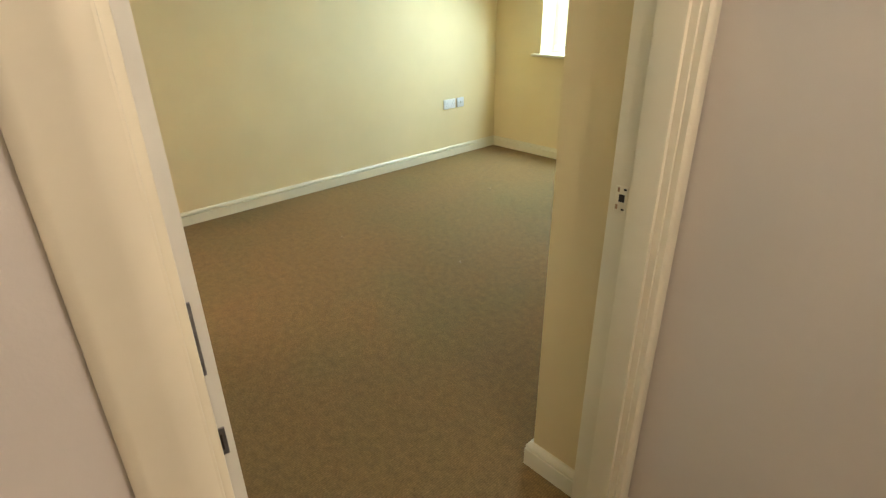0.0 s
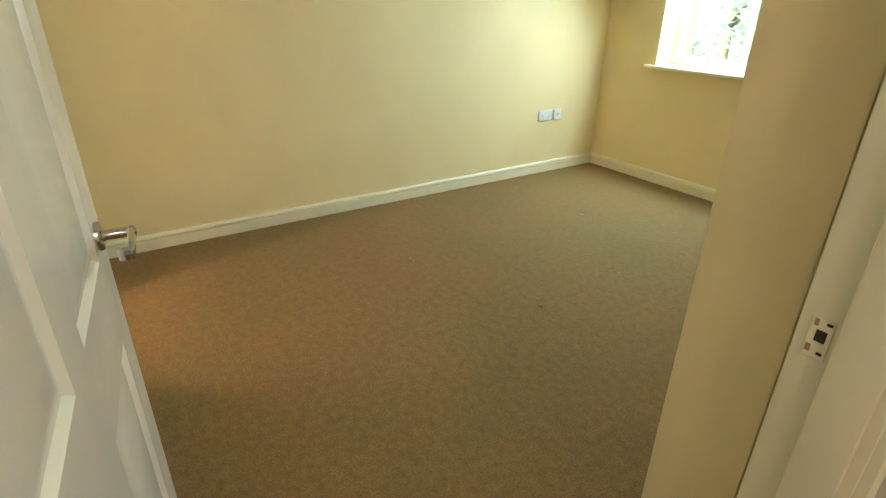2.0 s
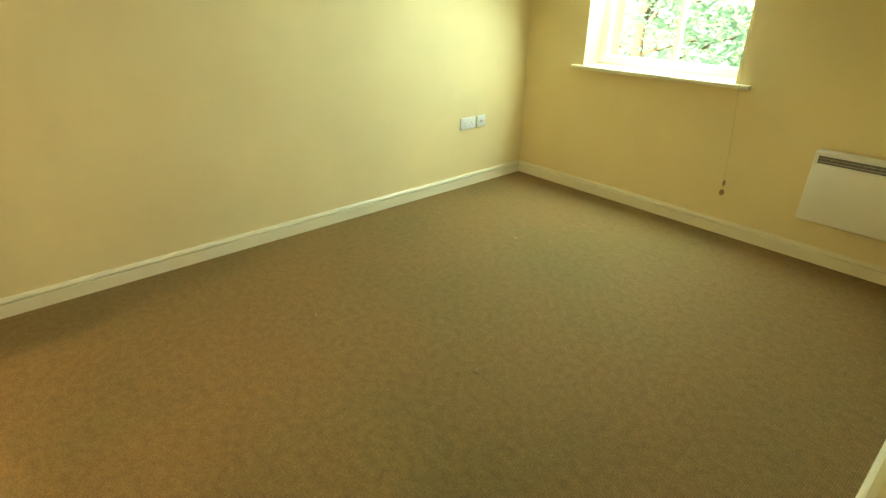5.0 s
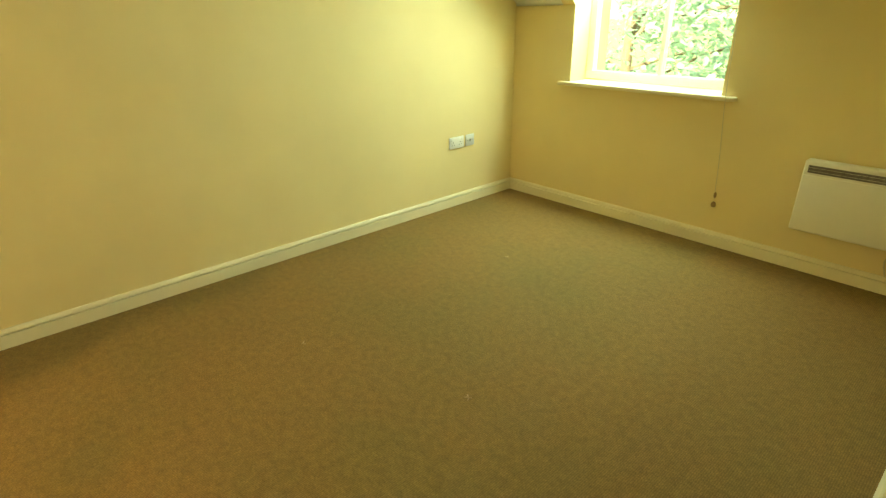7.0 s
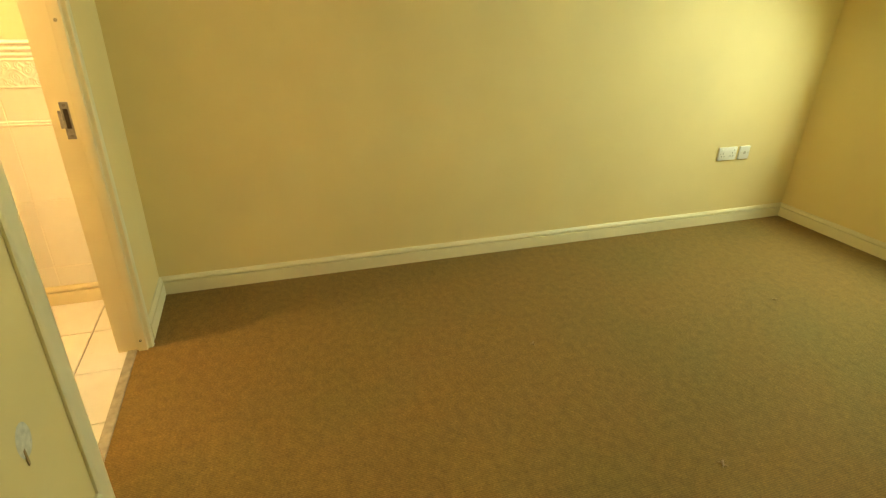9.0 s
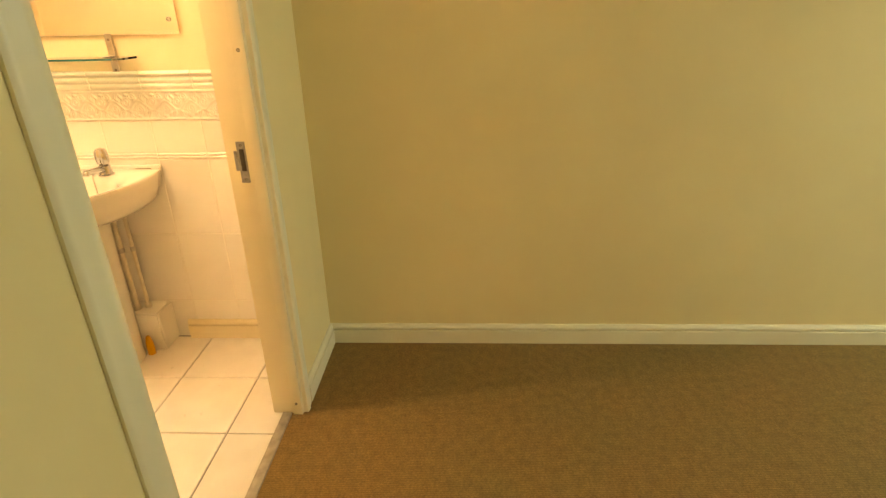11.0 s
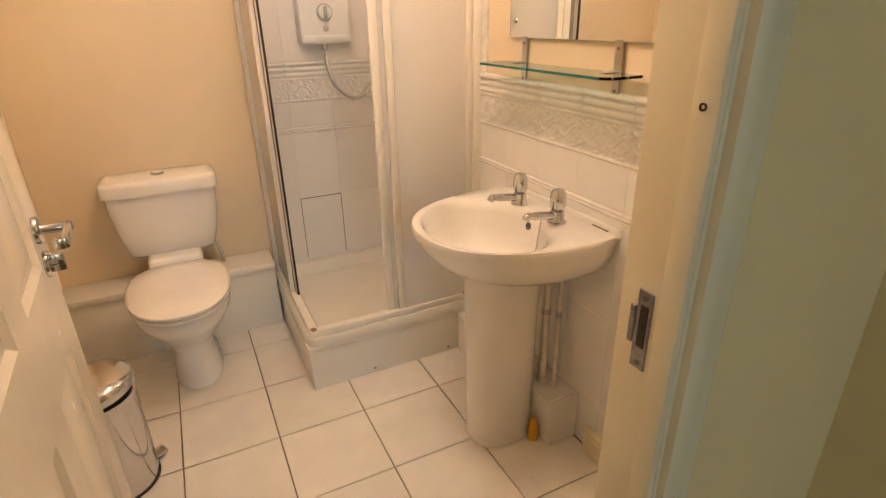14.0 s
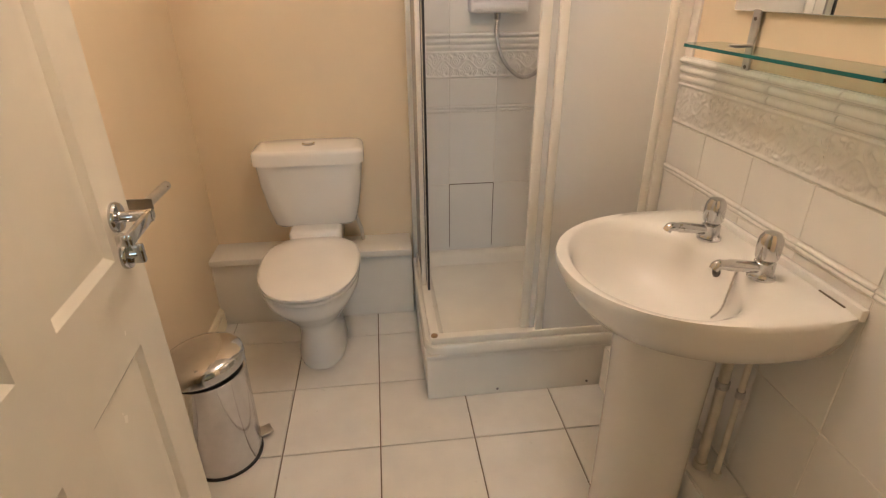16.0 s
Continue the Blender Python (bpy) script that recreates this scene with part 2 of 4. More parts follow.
SKIRT = [(0, 0), (0.018, 0), (0.018, 0.063), (0.0165, 0.064), (0.005, 0.0645), (0.005, 0.0700), (0.0155, 0.071), (0.0155, 0.076), (0.014, 0.081), (0.01, 0.087), (0.007, 0.0915), (0, 0.092)]
ARCH = [(0, 0), (0.065, 0), (0.065, 0.007), (0.060, 0.012), (0.052, 0.015), (0.030, 0.016), (0.024, 0.020), (0.008, 0.020), (0.0, 0.016)]


def skirting(p0, p1, cut0=0.0, cut1=0.0, label="white painted moulded skirting board along the wall", material=None):
    return structure("baseboard", extrude_profile(SKIRT, p0, p1, cut0=cut0, cut1=cut1), material or M_TRIM, label, 30, "baseboard")


# ---- rooms ----
H = 2.4          # ceiling
NY = 4.015       # window wall
EAVE = 1.41      # where the sloped ceiling meets the window wall
BX0, BX1, BY0, BY1 = -0.05, 1.57, -2.14, -0.10   # shower room
EO0, EO1 = 0.46, 1.225                            # its door opening
DO0, DO1, DX0, DX1 = 0.034, 0.952, 3.06, 3.18     # bedroom door opening and wall

bm = box(-0.02, 2.875, 0.0, NY, -0.15, 0.0)
box(2.875, DX1, -0.1, 1.0, -0.15, 0.0, bm)
box(DX1, 4.9, -1.4, 2.4, -0.15, 0.0, bm)
box(EO0, EO1, -0.045, 0.0, -0.15, 0.0, bm)
floor = structure("floor", bm, M_CARPET, "brown loop pile carpet, worn and lightly stained, wall to wall", category="carpet")

structure("wall_west", box(-0.2, -0.018, 0.0, NY, 0, H), M_WALL, "cream painted long bedroom wall", category="wall")
bm = box(-0.2, EO0 - 0.02, -0.1, 0.0, 0, H)
box(EO1 + 0.02, DX0, -0.1, 0.0, 0, H, bm)
box(EO0 - 0.02, EO1 + 0.02, -0.1, 0.0, 2.04, H, bm)
structure("wall_south", bm, M_WALL, "cream painted wall with the shower room doorway", category="wall")
bm = box(2.875, 3.04, 1.0, NY, 0, H, bevel=0.006)
structure("wall_east", bm, M_WALL, "cream painted bedroom wall with a rounded corner by the door", 40, category="wall")
bm = box(DX0, DX1 - 0.01, DO1 + 0.022, 1.0, 0, H)
box(DX0, DX1 - 0.01, -0.1, DO0 - 0.022, 0, H, bm)
box(DX0, DX1 - 0.01, DO0 - 0.022, DO1 + 0.022, 2.06, H, bm)
structure("wall_door", bm, M_WALL, "cream painted wall round the bedroom doorway", category="wall")
HALL_LABEL = "pale beige painted hall wall"
structure("wall_hall_1", box(DX1, 4.9, 1.03, 1.13, 0, H), M_HALL, HALL_LABEL, category="wall")
structure("wall_hall_2", box(DX1 - 0.01, DX1, DO1 + 0.022, 1.03, 0, H), M_HALL, HALL_LABEL, category="wall")
structure("wall_hall_3", box(DX1 - 0.01, DX1, -1.4, DO0 - 0.022, 0, H), M_HALL, HALL_LABEL, category="wall")
structure("wall_hall_4", box(DX1 - 0.01, DX1, DO0 - 0.022, DO1 + 0.022, 2.06, H), M_HALL, HALL_LABEL, category="wall")
structure("wall_hall_5", box(4.9, 5.0, -1.4, 2.4, 0, H), M_HALL, HALL_LABEL, category="wall")
structure("wall_hall_6", box(DX1 - 0.01, 5.0, -1.5, -1.4, 0, H), M_HALL, HALL_LABEL, category="wall")
structure("wall_hall_7", box(DX1 - 0.01, 5.0, 2.4, 2.5, 0, H), M_HALL, HALL_LABEL, category="wall")

# window wall: low part under the eaves, dormer cheeks and head
WX0, WX1, WY, WT = 0.515, 1.575, 4.20, 2.02
bm = box(-0.2, WX0, NY, 4.45, 0, EAVE)
box(WX1, 3.0, NY, 4.45, 0, EAVE, bm)
box(WX0, WX1, NY, 4.45, 0, 0.89, bm)
box(WX0, WX1, 4.12, 4.45, WT, H, bm)
structure("wall_north", bm, M_WALL, "cream painted window wall under a sloped ceiling", category="wall")
# dormer cheeks follow the slope back into the room
def cheek(x0, x1):
    b = bmesh.new()
    prof = [(NY + 0.44, EAVE), (NY, EAVE), (NY - 0.72, WT), (NY + 0.44, WT)]
    r0, r1 = ([b.verts.new((x, y, z)) for y, z in prof] for x in (x0, x1))
    for i in range(4):
        b.faces.new((r0[i], r0[(i + 1) % 4], r1[(i + 1) % 4], r1[i]))
    b.faces.new(r0[::-1])
    b.faces.new(r1)
    return b
bm = join(cheek(WX0 - 0.1, WX0), cheek(WX1, WX1 + 0.1))
structure("wall_dormer", bm, M_WALL, "cream painted dormer cheeks beside the window", category="wall")


def slope(x0, x1, y0, z0, y1, z1, bm=None):
    b = bm or bmesh.new()
    t = 0.12
    v = [b.verts.new(p) for p in ((x0, y0, z0), (x1, y0, z0), (x1, y1, z1), (x0, y1, z1), (x0, y0, z0 + t), (x1, y0, z0 + t), (x1, y1, z1 + t), (x0, y1, z1 + t))]
    for f in ((0, 1, 2, 3), (7, 6, 5, 4), (0, 4, 5, 1), (1, 5, 6, 2), (2, 6, 7, 3), (3, 7, 4, 0)):
        b.faces.new([v[i] for i in f])
    return b


ridge = NY - (H - EAVE) / (WT - EAVE) * 0.72
bm = slope(-0.2, WX0 - 0.1, NY + 0.02, EAVE, ridge, H)
slope(WX1 + 0.1, 3.0, NY + 0.02, EAVE, ridge, H, bm)
slope(WX0 - 0.1, WX1 + 0.1, NY - 0.70, WT, ridge, H, bm)
box(WX0 - 0.1, WX1 + 0.1, NY - 0.74, 4.12, WT, WT + 0.1, bm)
box(-0.2, 3.0, -0.1, ridge + 0.02, H, H + 0.12, bm)
box(3.0, 5.0, -1.5, 2.5, H, H + 0.12, bm)
structure("ceiling", bm, M_CEIL, "white painted ceiling with a slope and a dormer", category="ceiling")
bm = box(BX0 - 0.1, BX1 + 0.1, BY0 - 0.1, BY1 + 0.0, 2.35, 2.5)
structure("ceiling_shower_room", bm, M_CEIL, "white painted shower room ceiling", category="ceiling")

# shower room shell
wall_basin = structure("wall_basin", box(BX0 - 0.15, BX0 - 0.008, BY0 - 0.1, BY1, 0, 2.35), M_BATHWALL, "cream painted wall with white tiles to half height", category="wall")
wall_back = structure("wall_back", box(BX0 - 0.008, BX1 + 0.1, BY0 - 0.1, BY0, 0, 2.35), M_BATHWALL, "cream painted wall behind the toilet and shower", category="wall")
structure("wall_side", box(BX1, BX1 + 0.1, BY0, BY1, 0, 2.35), M_BATHWALL, "cream painted side wall of the shower room", category="wall")
bm = box(BX0, EO0 - 0.02, BY1 - 0.004, BY1, 0, 2.35)
box(EO1 + 0.02, BX1, BY1 - 0.004, BY1, 0, 2.35, bm)
box(EO0 - 0.02, EO1 + 0.02, BY1 - 0.004, BY1, 2.04, 2.35, bm)
structure("wall_front", bm, M_BATHWALL, "cream painted shower room wall round the doorway", category="wall")
tile_floor = structure("floor_shower_room", box(BX0, BX1, BY0, -0.045, -0.15, -0.006), M_FGROUT, "white square floor tiles with dark dirty grout", category="tiled floor")
structure("threshold", box(EO0, EO1, -0.075, -0.04, -0.006, 0.006, bevel=0.003), M_STRIP, "worn grey metal threshold strip at the carpet edge", 30, "threshold")

# skirting boards
skirting((-0.018, NY, 0), (-0.018, 0.0, 0), 1, 1)
skirting((2.875, NY, 0), (-0.018, NY, 0), 1, 1)
skirting((2.875, 1.0, 0), (2.875, NY, 0), -1, 1)
skirting((DX0, 1.0, 0), (2.875, 1.0, 0), 0, -1)
skirting((-0.018, 0.0, 0), (EO0 - 0.065, 0.0, 0), 1, 0)
skirting((EO1 + 0.07, 0.0, 0), (DX0, 0.0, 0), 0, 0)
skirting((4.9, 1.03, 0), (DX1, 1.03, 0), 0, 0)
skirting((DX1, DO0 - 0.07, 0), (DX1, -1.4, 0), 0, 1)
skirting((BX0, BY1, 0), (BX0, -0.66, 0), 0, 0, "cream painted skirting under the basin wall tiles", M_TRIM)
skirting((BX1, -1.98, 0), (BX1, BY1, 0), 0, 0, "cream painted skirting in the shower room")


# ---- door frames ----
def screw_hole(name, loc, axis, parent, r=0.006, material=None):
    m = Matrix.Translation(loc) @ Vector(axis).to_track_quat("Z", "Y").to_matrix().to_4x4()
    return part(name, lathe([(r, -0.001), (r, 0.0012), (r * 0.55, 0.0005), (r * 0.5, -0.001)], 12, m), material or M_TARNISH, parent)


def flat_plate(x, y, z, sx, sy, sz):
    return box(x - sx / 2, x + sx / 2, y - sy / 2, y + sy / 2, z - sz / 2, z + sz / 2, bevel=min(sx, sy, sz) * 0.3, seg=1)


# bedroom doorway
door_1 = tagged(new("door_1"), "white painted door frame of the bedroom doorway", "door frame", kind="structure")
bm = box(DX0 - 0.003, DX1 + 0.003, DO1, DO1 + 0.022, 0, 2.06, bevel=0.002)
part("jamb", bm, M_TRIM, door_1)
bm = box(DX0 - 0.003, DX1 + 0.003, DO0 - 0.022, DO0, 0, 2.06, bevel=0.002)
part("jamb", bm, M_TRIM, door_1)
part("head", box(DX0 - 0.003, DX1 + 0.003, DO0 - 0.022, DO1 + 0.022, 2.038, 2.06, bevel=0.002), M_TRIM, door_1)
part("stop", box(DX0 + 0.048, DX1 - 0.012, DO1 - 0.012, DO1 + 0.001, 0, 2.038, bevel=0.002), M_TRIM, door_1)
part("stop", box(DX0 + 0.048, DX1 - 0.012, DO0 - 0.001, DO0 + 0.012, 0, 2.038, bevel=0.002), M_TRIM, door_1)
part("stop", box(DX0 + 0.048, DX1 - 0.012, DO0, DO1, 2.026, 2.039, bevel=0.002), M_TRIM, door_1)
# hall side architraves
for y0, s in ((DO1 + 0.006, 1), (DO0 - 0.006, -1)):
    prof = [(o * s, h) for o, h in ARCH]
    rings = [[Vector((DX1 + h, y0 + o, z)) for o, h in prof] for z in (0, 2.04 + 0.07)]
    part("architrave", loft(rings), M_TRIM, door_1)
rings = [[Vector((DX1 + h, y, 2.045 + o)) for o, h in ARCH] for y in (DO0 - 0.071, DO1 + 0.071)]
part("architrave", loft(rings), M_TRIM, door_1)
# latch keep, painted over and worn
keep = part("latch_keep", flat_plate(DX0 + 0.026, DO1 - 0.001, 0.972, 0.028, 0.003, 0.06), M_TRIM, door_1, "paint-splashed latch keep with dark worn holes")
# nothing is cut: near-black plates give the shade of the holes as colour
part("keep_hole", flat_plate(DX0 + 0.028, DO1 - 0.0027, 0.976, 0.013, 0.002, 0.017), M_DARK, keep)
part("keep_hole", flat_plate(DX0 + 0.019, DO1 - 0.0027, 0.994, 0.005, 0.002, 0.010), M_BOB, keep)
part("keep_hole", flat_plate(DX0 + 0.018, DO1 - 0.0027, 0.955, 0.006, 0.002, 0.011), M_BOB, keep)
part("keep_hole", flat_plate(DX0 + 0.034, DO1 - 0.0027, 0.996, 0.007, 0.002, 0.004), M_DARK, keep)
part("keep_hole", flat_plate(DX0 + 0.033, DO1 - 0.0027, 0.951, 0.007, 0.002, 0.004), M_DARK, keep)
# shower room doorway
door_2 = tagged(new("door_2"), "white painted door frame of the shower room doorway", "door frame", kind="structure")
part("jamb", box(EO0 - 0.02, EO0, BY1 - 0.01, 0.003, 0, 2.04, bevel=0.002), M_TRIM, door_2)
part("jamb", box(EO1, EO1 + 0.02, BY1 - 0.01, 0.003, 0, 2.04, bevel=0.002), M_TRIM, door_2)
part("head", box(EO0 - 0.02, EO1 + 0.02, BY1 - 0.01, 0.003, 2.02, 2.04, bevel=0.002), M_TRIM, door_2)
part("stop", box(EO0 - 0.001, EO0 + 0.010, -0.034, 0.0015, 0, 2.02, bevel=0.002), M_TRIM, door_2)
part("stop", box(EO1 - 0.010, EO1 + 0.001, -0.034, 0.0015, 0, 2.02, bevel=0.002), M_TRIM, door_2)
for x0, s in ((EO0 - 0.006, -1), (EO1 + 0.006, 1)):
    rings = [[Vector((x0 + o * s, 0.001 + h, z)) for o, h in ARCH] for z in (0, 2.10)]
    part("architrave", loft(rings), M_TRIM, door_2)
rings = [[Vector((x, 0.001 + h, 2.03 + o)) for o, h in ARCH] for x in (EO0 - 0.071, EO1 + 0.071)]
part("architrave", loft(rings), M_TRIM, door_2)
keep = part("latch_keep", flat_plate(EO0 + 0.001, -0.062, 0.95, 0.003, 0.026, 0.125), M_HINGE, door_2, "dull grey steel latch keep with a dark recess")
part("keep_lip", flat_plate(EO0 + 0.003, -0.080, 0.955, 0.004, 0.010, 0.06), M_HINGE, keep)
# solid dark plate, the recess shade is in its colour
part("keep_hole", flat_plate(EO0 + 0.0027, -0.061, 0.957, 0.002, 0.014, 0.066), M_DARK, keep)
screw_hole("screw", (EO0 + 0.0028, -0.061, 1.002), (1, 0, 0), keep, 0.004)
screw_hole("screw", (EO0 + 0.0028, -0.061, 0.898), (1, 0, 0), keep, 0.004)
for sz in (0.05, 1.265):
    screw_hole("screw", (EO0 + 0.0105, -0.018, sz), (1, 0, 0), door_2, 0.0048, M_DARK)


# ---- panelled doors ----
def panel_door_face(w, h, y, sgn):
    """One moulded face of a six-panel door, in the plane y, facing sgn."""
    b = bmesh.new()
    st, mid = 0.105, 0.10
    pw = (w - 2 * st - mid) / 2
    xs = [0, st, st + pw, st + pw + mid, w - st, w]
    zs = [0, 0.20, 0.775, 0.94, 1.50, 1.60, 1.86, h]
    for i in range(5):
        for j in range(7):
            x0, x1, z0, z1 = xs[i], xs[i + 1], zs[j], zs[j + 1]
            if i in (1, 3) and j in (1, 3, 5):
                steps = ((0, 0), (0.004, -0.003), (0.014, -0.009), (0.020, -0.009), (0.052, -0.002))
                rings = [[Vector((xa, y + sgn * d, za)) for xa, za in ((x0 + g, z0 + g), (x1 - g, z0 + g), (x1 - g, z1 - g), (x0 + g, z1 - g))] for g, d in steps]
                loft(rings, cap_start=False, bm=b)
            else:
                b.faces.new([b.verts.new(p) for p in ((x0, y, z0), (x1, y, z0), (x1, y, z1), (x0, y, z1))])
    return b


def door_leaf(name, loc, rz, w, label, thumb=False):
    """Hinge at the local origin, leaf along +x, thickness along +y; local y = t is the face on the hinge pin."""
    h, t = 1.98, 0.038 if thumb else 0.044
    ob = thing(name, loc, label, "door", rz)
    b = panel_door_face(w, h, 0.0, -1)
    join(b, panel_door_face(w, h, t, 1))
    for quad in (((0, 0, 0), (0, t, 0), (0, t, h), (0, 0, h)), ((w, 0, 0), (w, t, 0), (w, t, h), (w, 0, h)), ((0, 0, h), (w, 0, h), (w, t, h), (0, t, h)), ((0, 0, 0), (w, 0, 0), (w, t, 0), (0, t, 0))):
        b.faces.new([b.verts.new(p) for p in quad])
    bmesh.ops.remove_doubles(b, verts=b.verts, dist=0.0002)
    part("leaf", b, M_GLOSS, ob, "white gloss six-panel moulded leaf", 20)
    part("latch_plate", box(w - 0.001, w + 0.0015, 0.007, t - 0.007, 0.94, 1.0, bevel=0.0005, seg=1), M_STEEL, ob)
    for hz in HINGE_Z:
        hinge = part("hinge", box(-0.0022, 0.001, t - 0.032, t - 0.001, hz - 0.05, hz + 0.05, bevel=0.0008, seg=1), M_HINGE, ob, "tarnished steel butt hinge")
        for dz, dy in ((-0.038, 0.012), (-0.013, 0.024), (0.013, 0.013), (0.038, 0.025)):
            m0 = Matrix.Translation((-0.0022, dy + t - 0.036, hz + dz)) @ Matrix.Rotation(radians(-90), 4, "Y")
            part("screw", lathe([(0.0048, -0.0005), (0.0048, 0.0008), (0.0030, 0.0004), (0.0012, -0.0004)], 12, m0), M_STEEL, hinge)
        part("knuckle", lathe([(0.0055, hz - 0.05), (0.0055, hz + 0.05)], 12, Matrix.Translation((0.0, t + 0.003, 0))), M_STEEL, hinge)
    if not thumb:
        oldp = part("old_keep", box(-0.0015, 0.001, 0.008, 0.032, 0.828, 0.872, bevel=0.0008, seg=1), M_TARNISH, ob, "small old keep plate with an open slot")
        # slot is a raised dark block coloured like the shade of an opening
        part("slot", box(-0.0022, -0.001, 0.013, 0.027, 0.838, 0.862), M_DARK, oldp, smooth=0)
    for face, sg in ((t, 1), (0.0, -1)):
        hx, hz = w - 0.062, LEVER_Z
        m = Matrix.Translation((hx, face, hz)) @ Matrix.Rotation(radians(-90 * sg), 4, "X")
        handle = part("lever_handle", lathe([(0.026, 0), (0.026, 0.006), (0.024, 0.009), (0.011, 0.010), (0.009, 0.013), (0.009, 0.05), (0.0105, 0.052), (0.0105, 0.06), (0.006, 0.062)], 28, m), M_CHROME, ob, "polished chrome lever handle")
        yl = face + sg * 0.055
        part("lever", box(hx - 0.105, hx + 0.008, yl - 0.006, yl + 0.006, hz - 0.010, hz + 0.010, bevel=0.004, seg=2), M_CHROME, handle)
        part("lever_return", box(hx - 0.107, hx - 0.093, min(yl, yl - sg * 0.018), max(yl, yl - sg * 0.018), hz - 0.010, hz + 0.010, bevel=0.003, seg=2), M_CHROME, handle)
        if thumb:
            m2 = Matrix.Translation((hx, face, hz - 0.068)) @ Matrix.Rotation(radians(-90 * sg), 4, "X")
            tt = part("thumb_turn", lathe([(0.026, 0), (0.026, 0.006), (0.024, 0.009), (0.010, 0.010), (0.008, 0.02)], 28, m2), M_CHROME, ob, "chrome bathroom thumb turn")
            part("turn", box(hx - 0.006, hx + 0.006, min(face, face + sg * 0.032), max(face, face + sg * 0.032), hz - 0.086, hz - 0.050, bevel=0.004), M_CHROME, tt)
    return ob


LEVER_Z = 0.972
HINGE_Z = (0.25, 1.005, 1.80)
bed_door = door_leaf("bedroom_door", (DX0 - 0.008, 0.089, 0.012), 173.8, 0.855, "white gloss six-panel door standing open into the bedroom")
for hz in HINGE_Z:
    wing = part("hinge_wing", box(DX0 - 0.002, DX0 + 0.030, DO0 - 0.001, DO0 + 0.002, hz - 0.038, hz + 0.062, bevel=0.0008, seg=1), M_HINGE, door_1, "tarnished steel hinge wing")
    for dz, dx in ((-0.026, 0.020), (-0.001, 0.010), (0.025, 0.020), (0.050, 0.010)):
        screw_hole("screw", (DX0 + dx, DO0 + 0.0025, hz + dz), (0, 1, 0), wing, 0.004)
LEVER_Z = 1.0
bath_door = door_leaf("shower_room_door", (EO1 + 0.004, BY1 - 0.008, 0.010), -86.5, 0.725, "white gloss six-panel door open into the shower room", True)


# ---- bedroom: window and what is outside ----
window_1 = tagged(new("window_1"), "white two-pane casement window in the dormer, daylight outside", "window", kind="structure")
fr = 0.055
FZ0, FZ1 = 0.92, WT
part("window_frame", box(WX0, WX1, WY, WY + 0.06, FZ0, FZ0 + fr, bevel=0.004), M_PVC, window_1)
part("window_frame", box(WX0, WX1, WY, WY + 0.06, FZ1 - fr, FZ1, bevel=0.004), M_PVC, window_1)
for x0, x1 in ((WX0, WX0 + fr), (1.066, 1.094), (WX1 - fr, WX1)):
    part("window_frame", box(x0, x1, WY + 0.001, WY + 0.059, FZ0 + 0.03, FZ1 - 0.03, bevel=0.004), M_PVC, window_1)
for x0, x1 in ((WX0 + fr, 1.066), (1.094, WX1 - fr)):
    pane = part("pane", box(x0, x1, WY + 0.025, WY + 0.031, FZ0 + fr, FZ1 - fr), M_PANE, window_1, smooth=0)
    pane.visible_shadow = False
# reveal lining and sill board
bm = box(WX0 - 0.078, WX1 + 0.092, NY - 0.045, NY - 0.001, 0.886, 0.911, bevel=0.006)
box(WX0 + 0.001, WX1 - 0.001, NY - 0.03, WY + 0.02, 0.8865, 0.9105, bm)
sill = part("window_sill", bm, M_TRIM, window_1, "white painted sill board with a rounded nosing", 40)

# blind cord with its bob
cord = thing("blind_cord", (1.66, NY - 0.03, 0.268), "thin beige blind pull cord with a small wooden bob", "blind cord")
pts = smooth_path([(-0.09, 0.07, 1.72), (-0.075, 0.02, 1.2), (-0.048, -0.03, 0.9), (-0.042, -0.02, 0.64), (-0.018, 0.0, 0.3), (-0.004, 0.004, 0.06), (0, 0.002, 0.03)], 8)
part("cord", tube(pts, 0.0018, 8), M_CORD, cord)
part("connector", lathe([(0.003, 0.045), (0.008, 0.055), (0.009, 0.07), (0.004, 0.082)], 14), M_BOB, cord)
part("bob", lathe([(0.004, -0.014), (0.013, -0.008), (0.015, 0.004), (0.011, 0.016), (0.004, 0.022)], 16), M_BOB, cord)
part("fixing", box(-0.105, -0.075, 0.06, 0.09, 1.70, 1.74, bevel=0.004), M_PVC, cord)

# panel heater under the slope
heater = thing("panel_heater", (2.095, NY, 0.257), "cream enamelled electric panel heater with a dark control panel", "heater")
HW, HH = 0.56, 0.385
part("body", box(0, HW, -0.095, -0.022, 0, HH, bevel=0.009, seg=3), M_HEATER, heater)
part("front_panel", box(0.006, HW - 0.006, -0.101, -0.094, 0.012, HH - 0.075, bevel=0.003), M_HEATER, heater)
grille = part("grille", box(0.022, HW - 0.022, -0.0985, -0.094, HH - 0.062, HH - 0.022, bevel=0.001, seg=1), M_TARNISH, heater, "dark outlet grille slot")
for i in range(2):
    z = HH - 0.052 + i * 0.017
    part("slat", box(0.024, HW - 0.024, -0.0995, -0.0975, z, z + 0.002), M_STEEL, grille, smooth=0)
panel = part("control_panel", box(HW - 0.095, HW - 0.012, -0.1035, -0.1005, 0.205, 0.30, bevel=0.002, seg=1), M_BLACK, heater, "dark grey control panel")
part("knob", lathe([(0.016, 0.0), (0.016, 0.008), (0.012, 0.010)], 20, Matrix.Translation((HW - 0.053, -0.1034, 0.262)) @ Matrix.Rotation(radians(90), 4, "X")), M_TARNISH, panel)
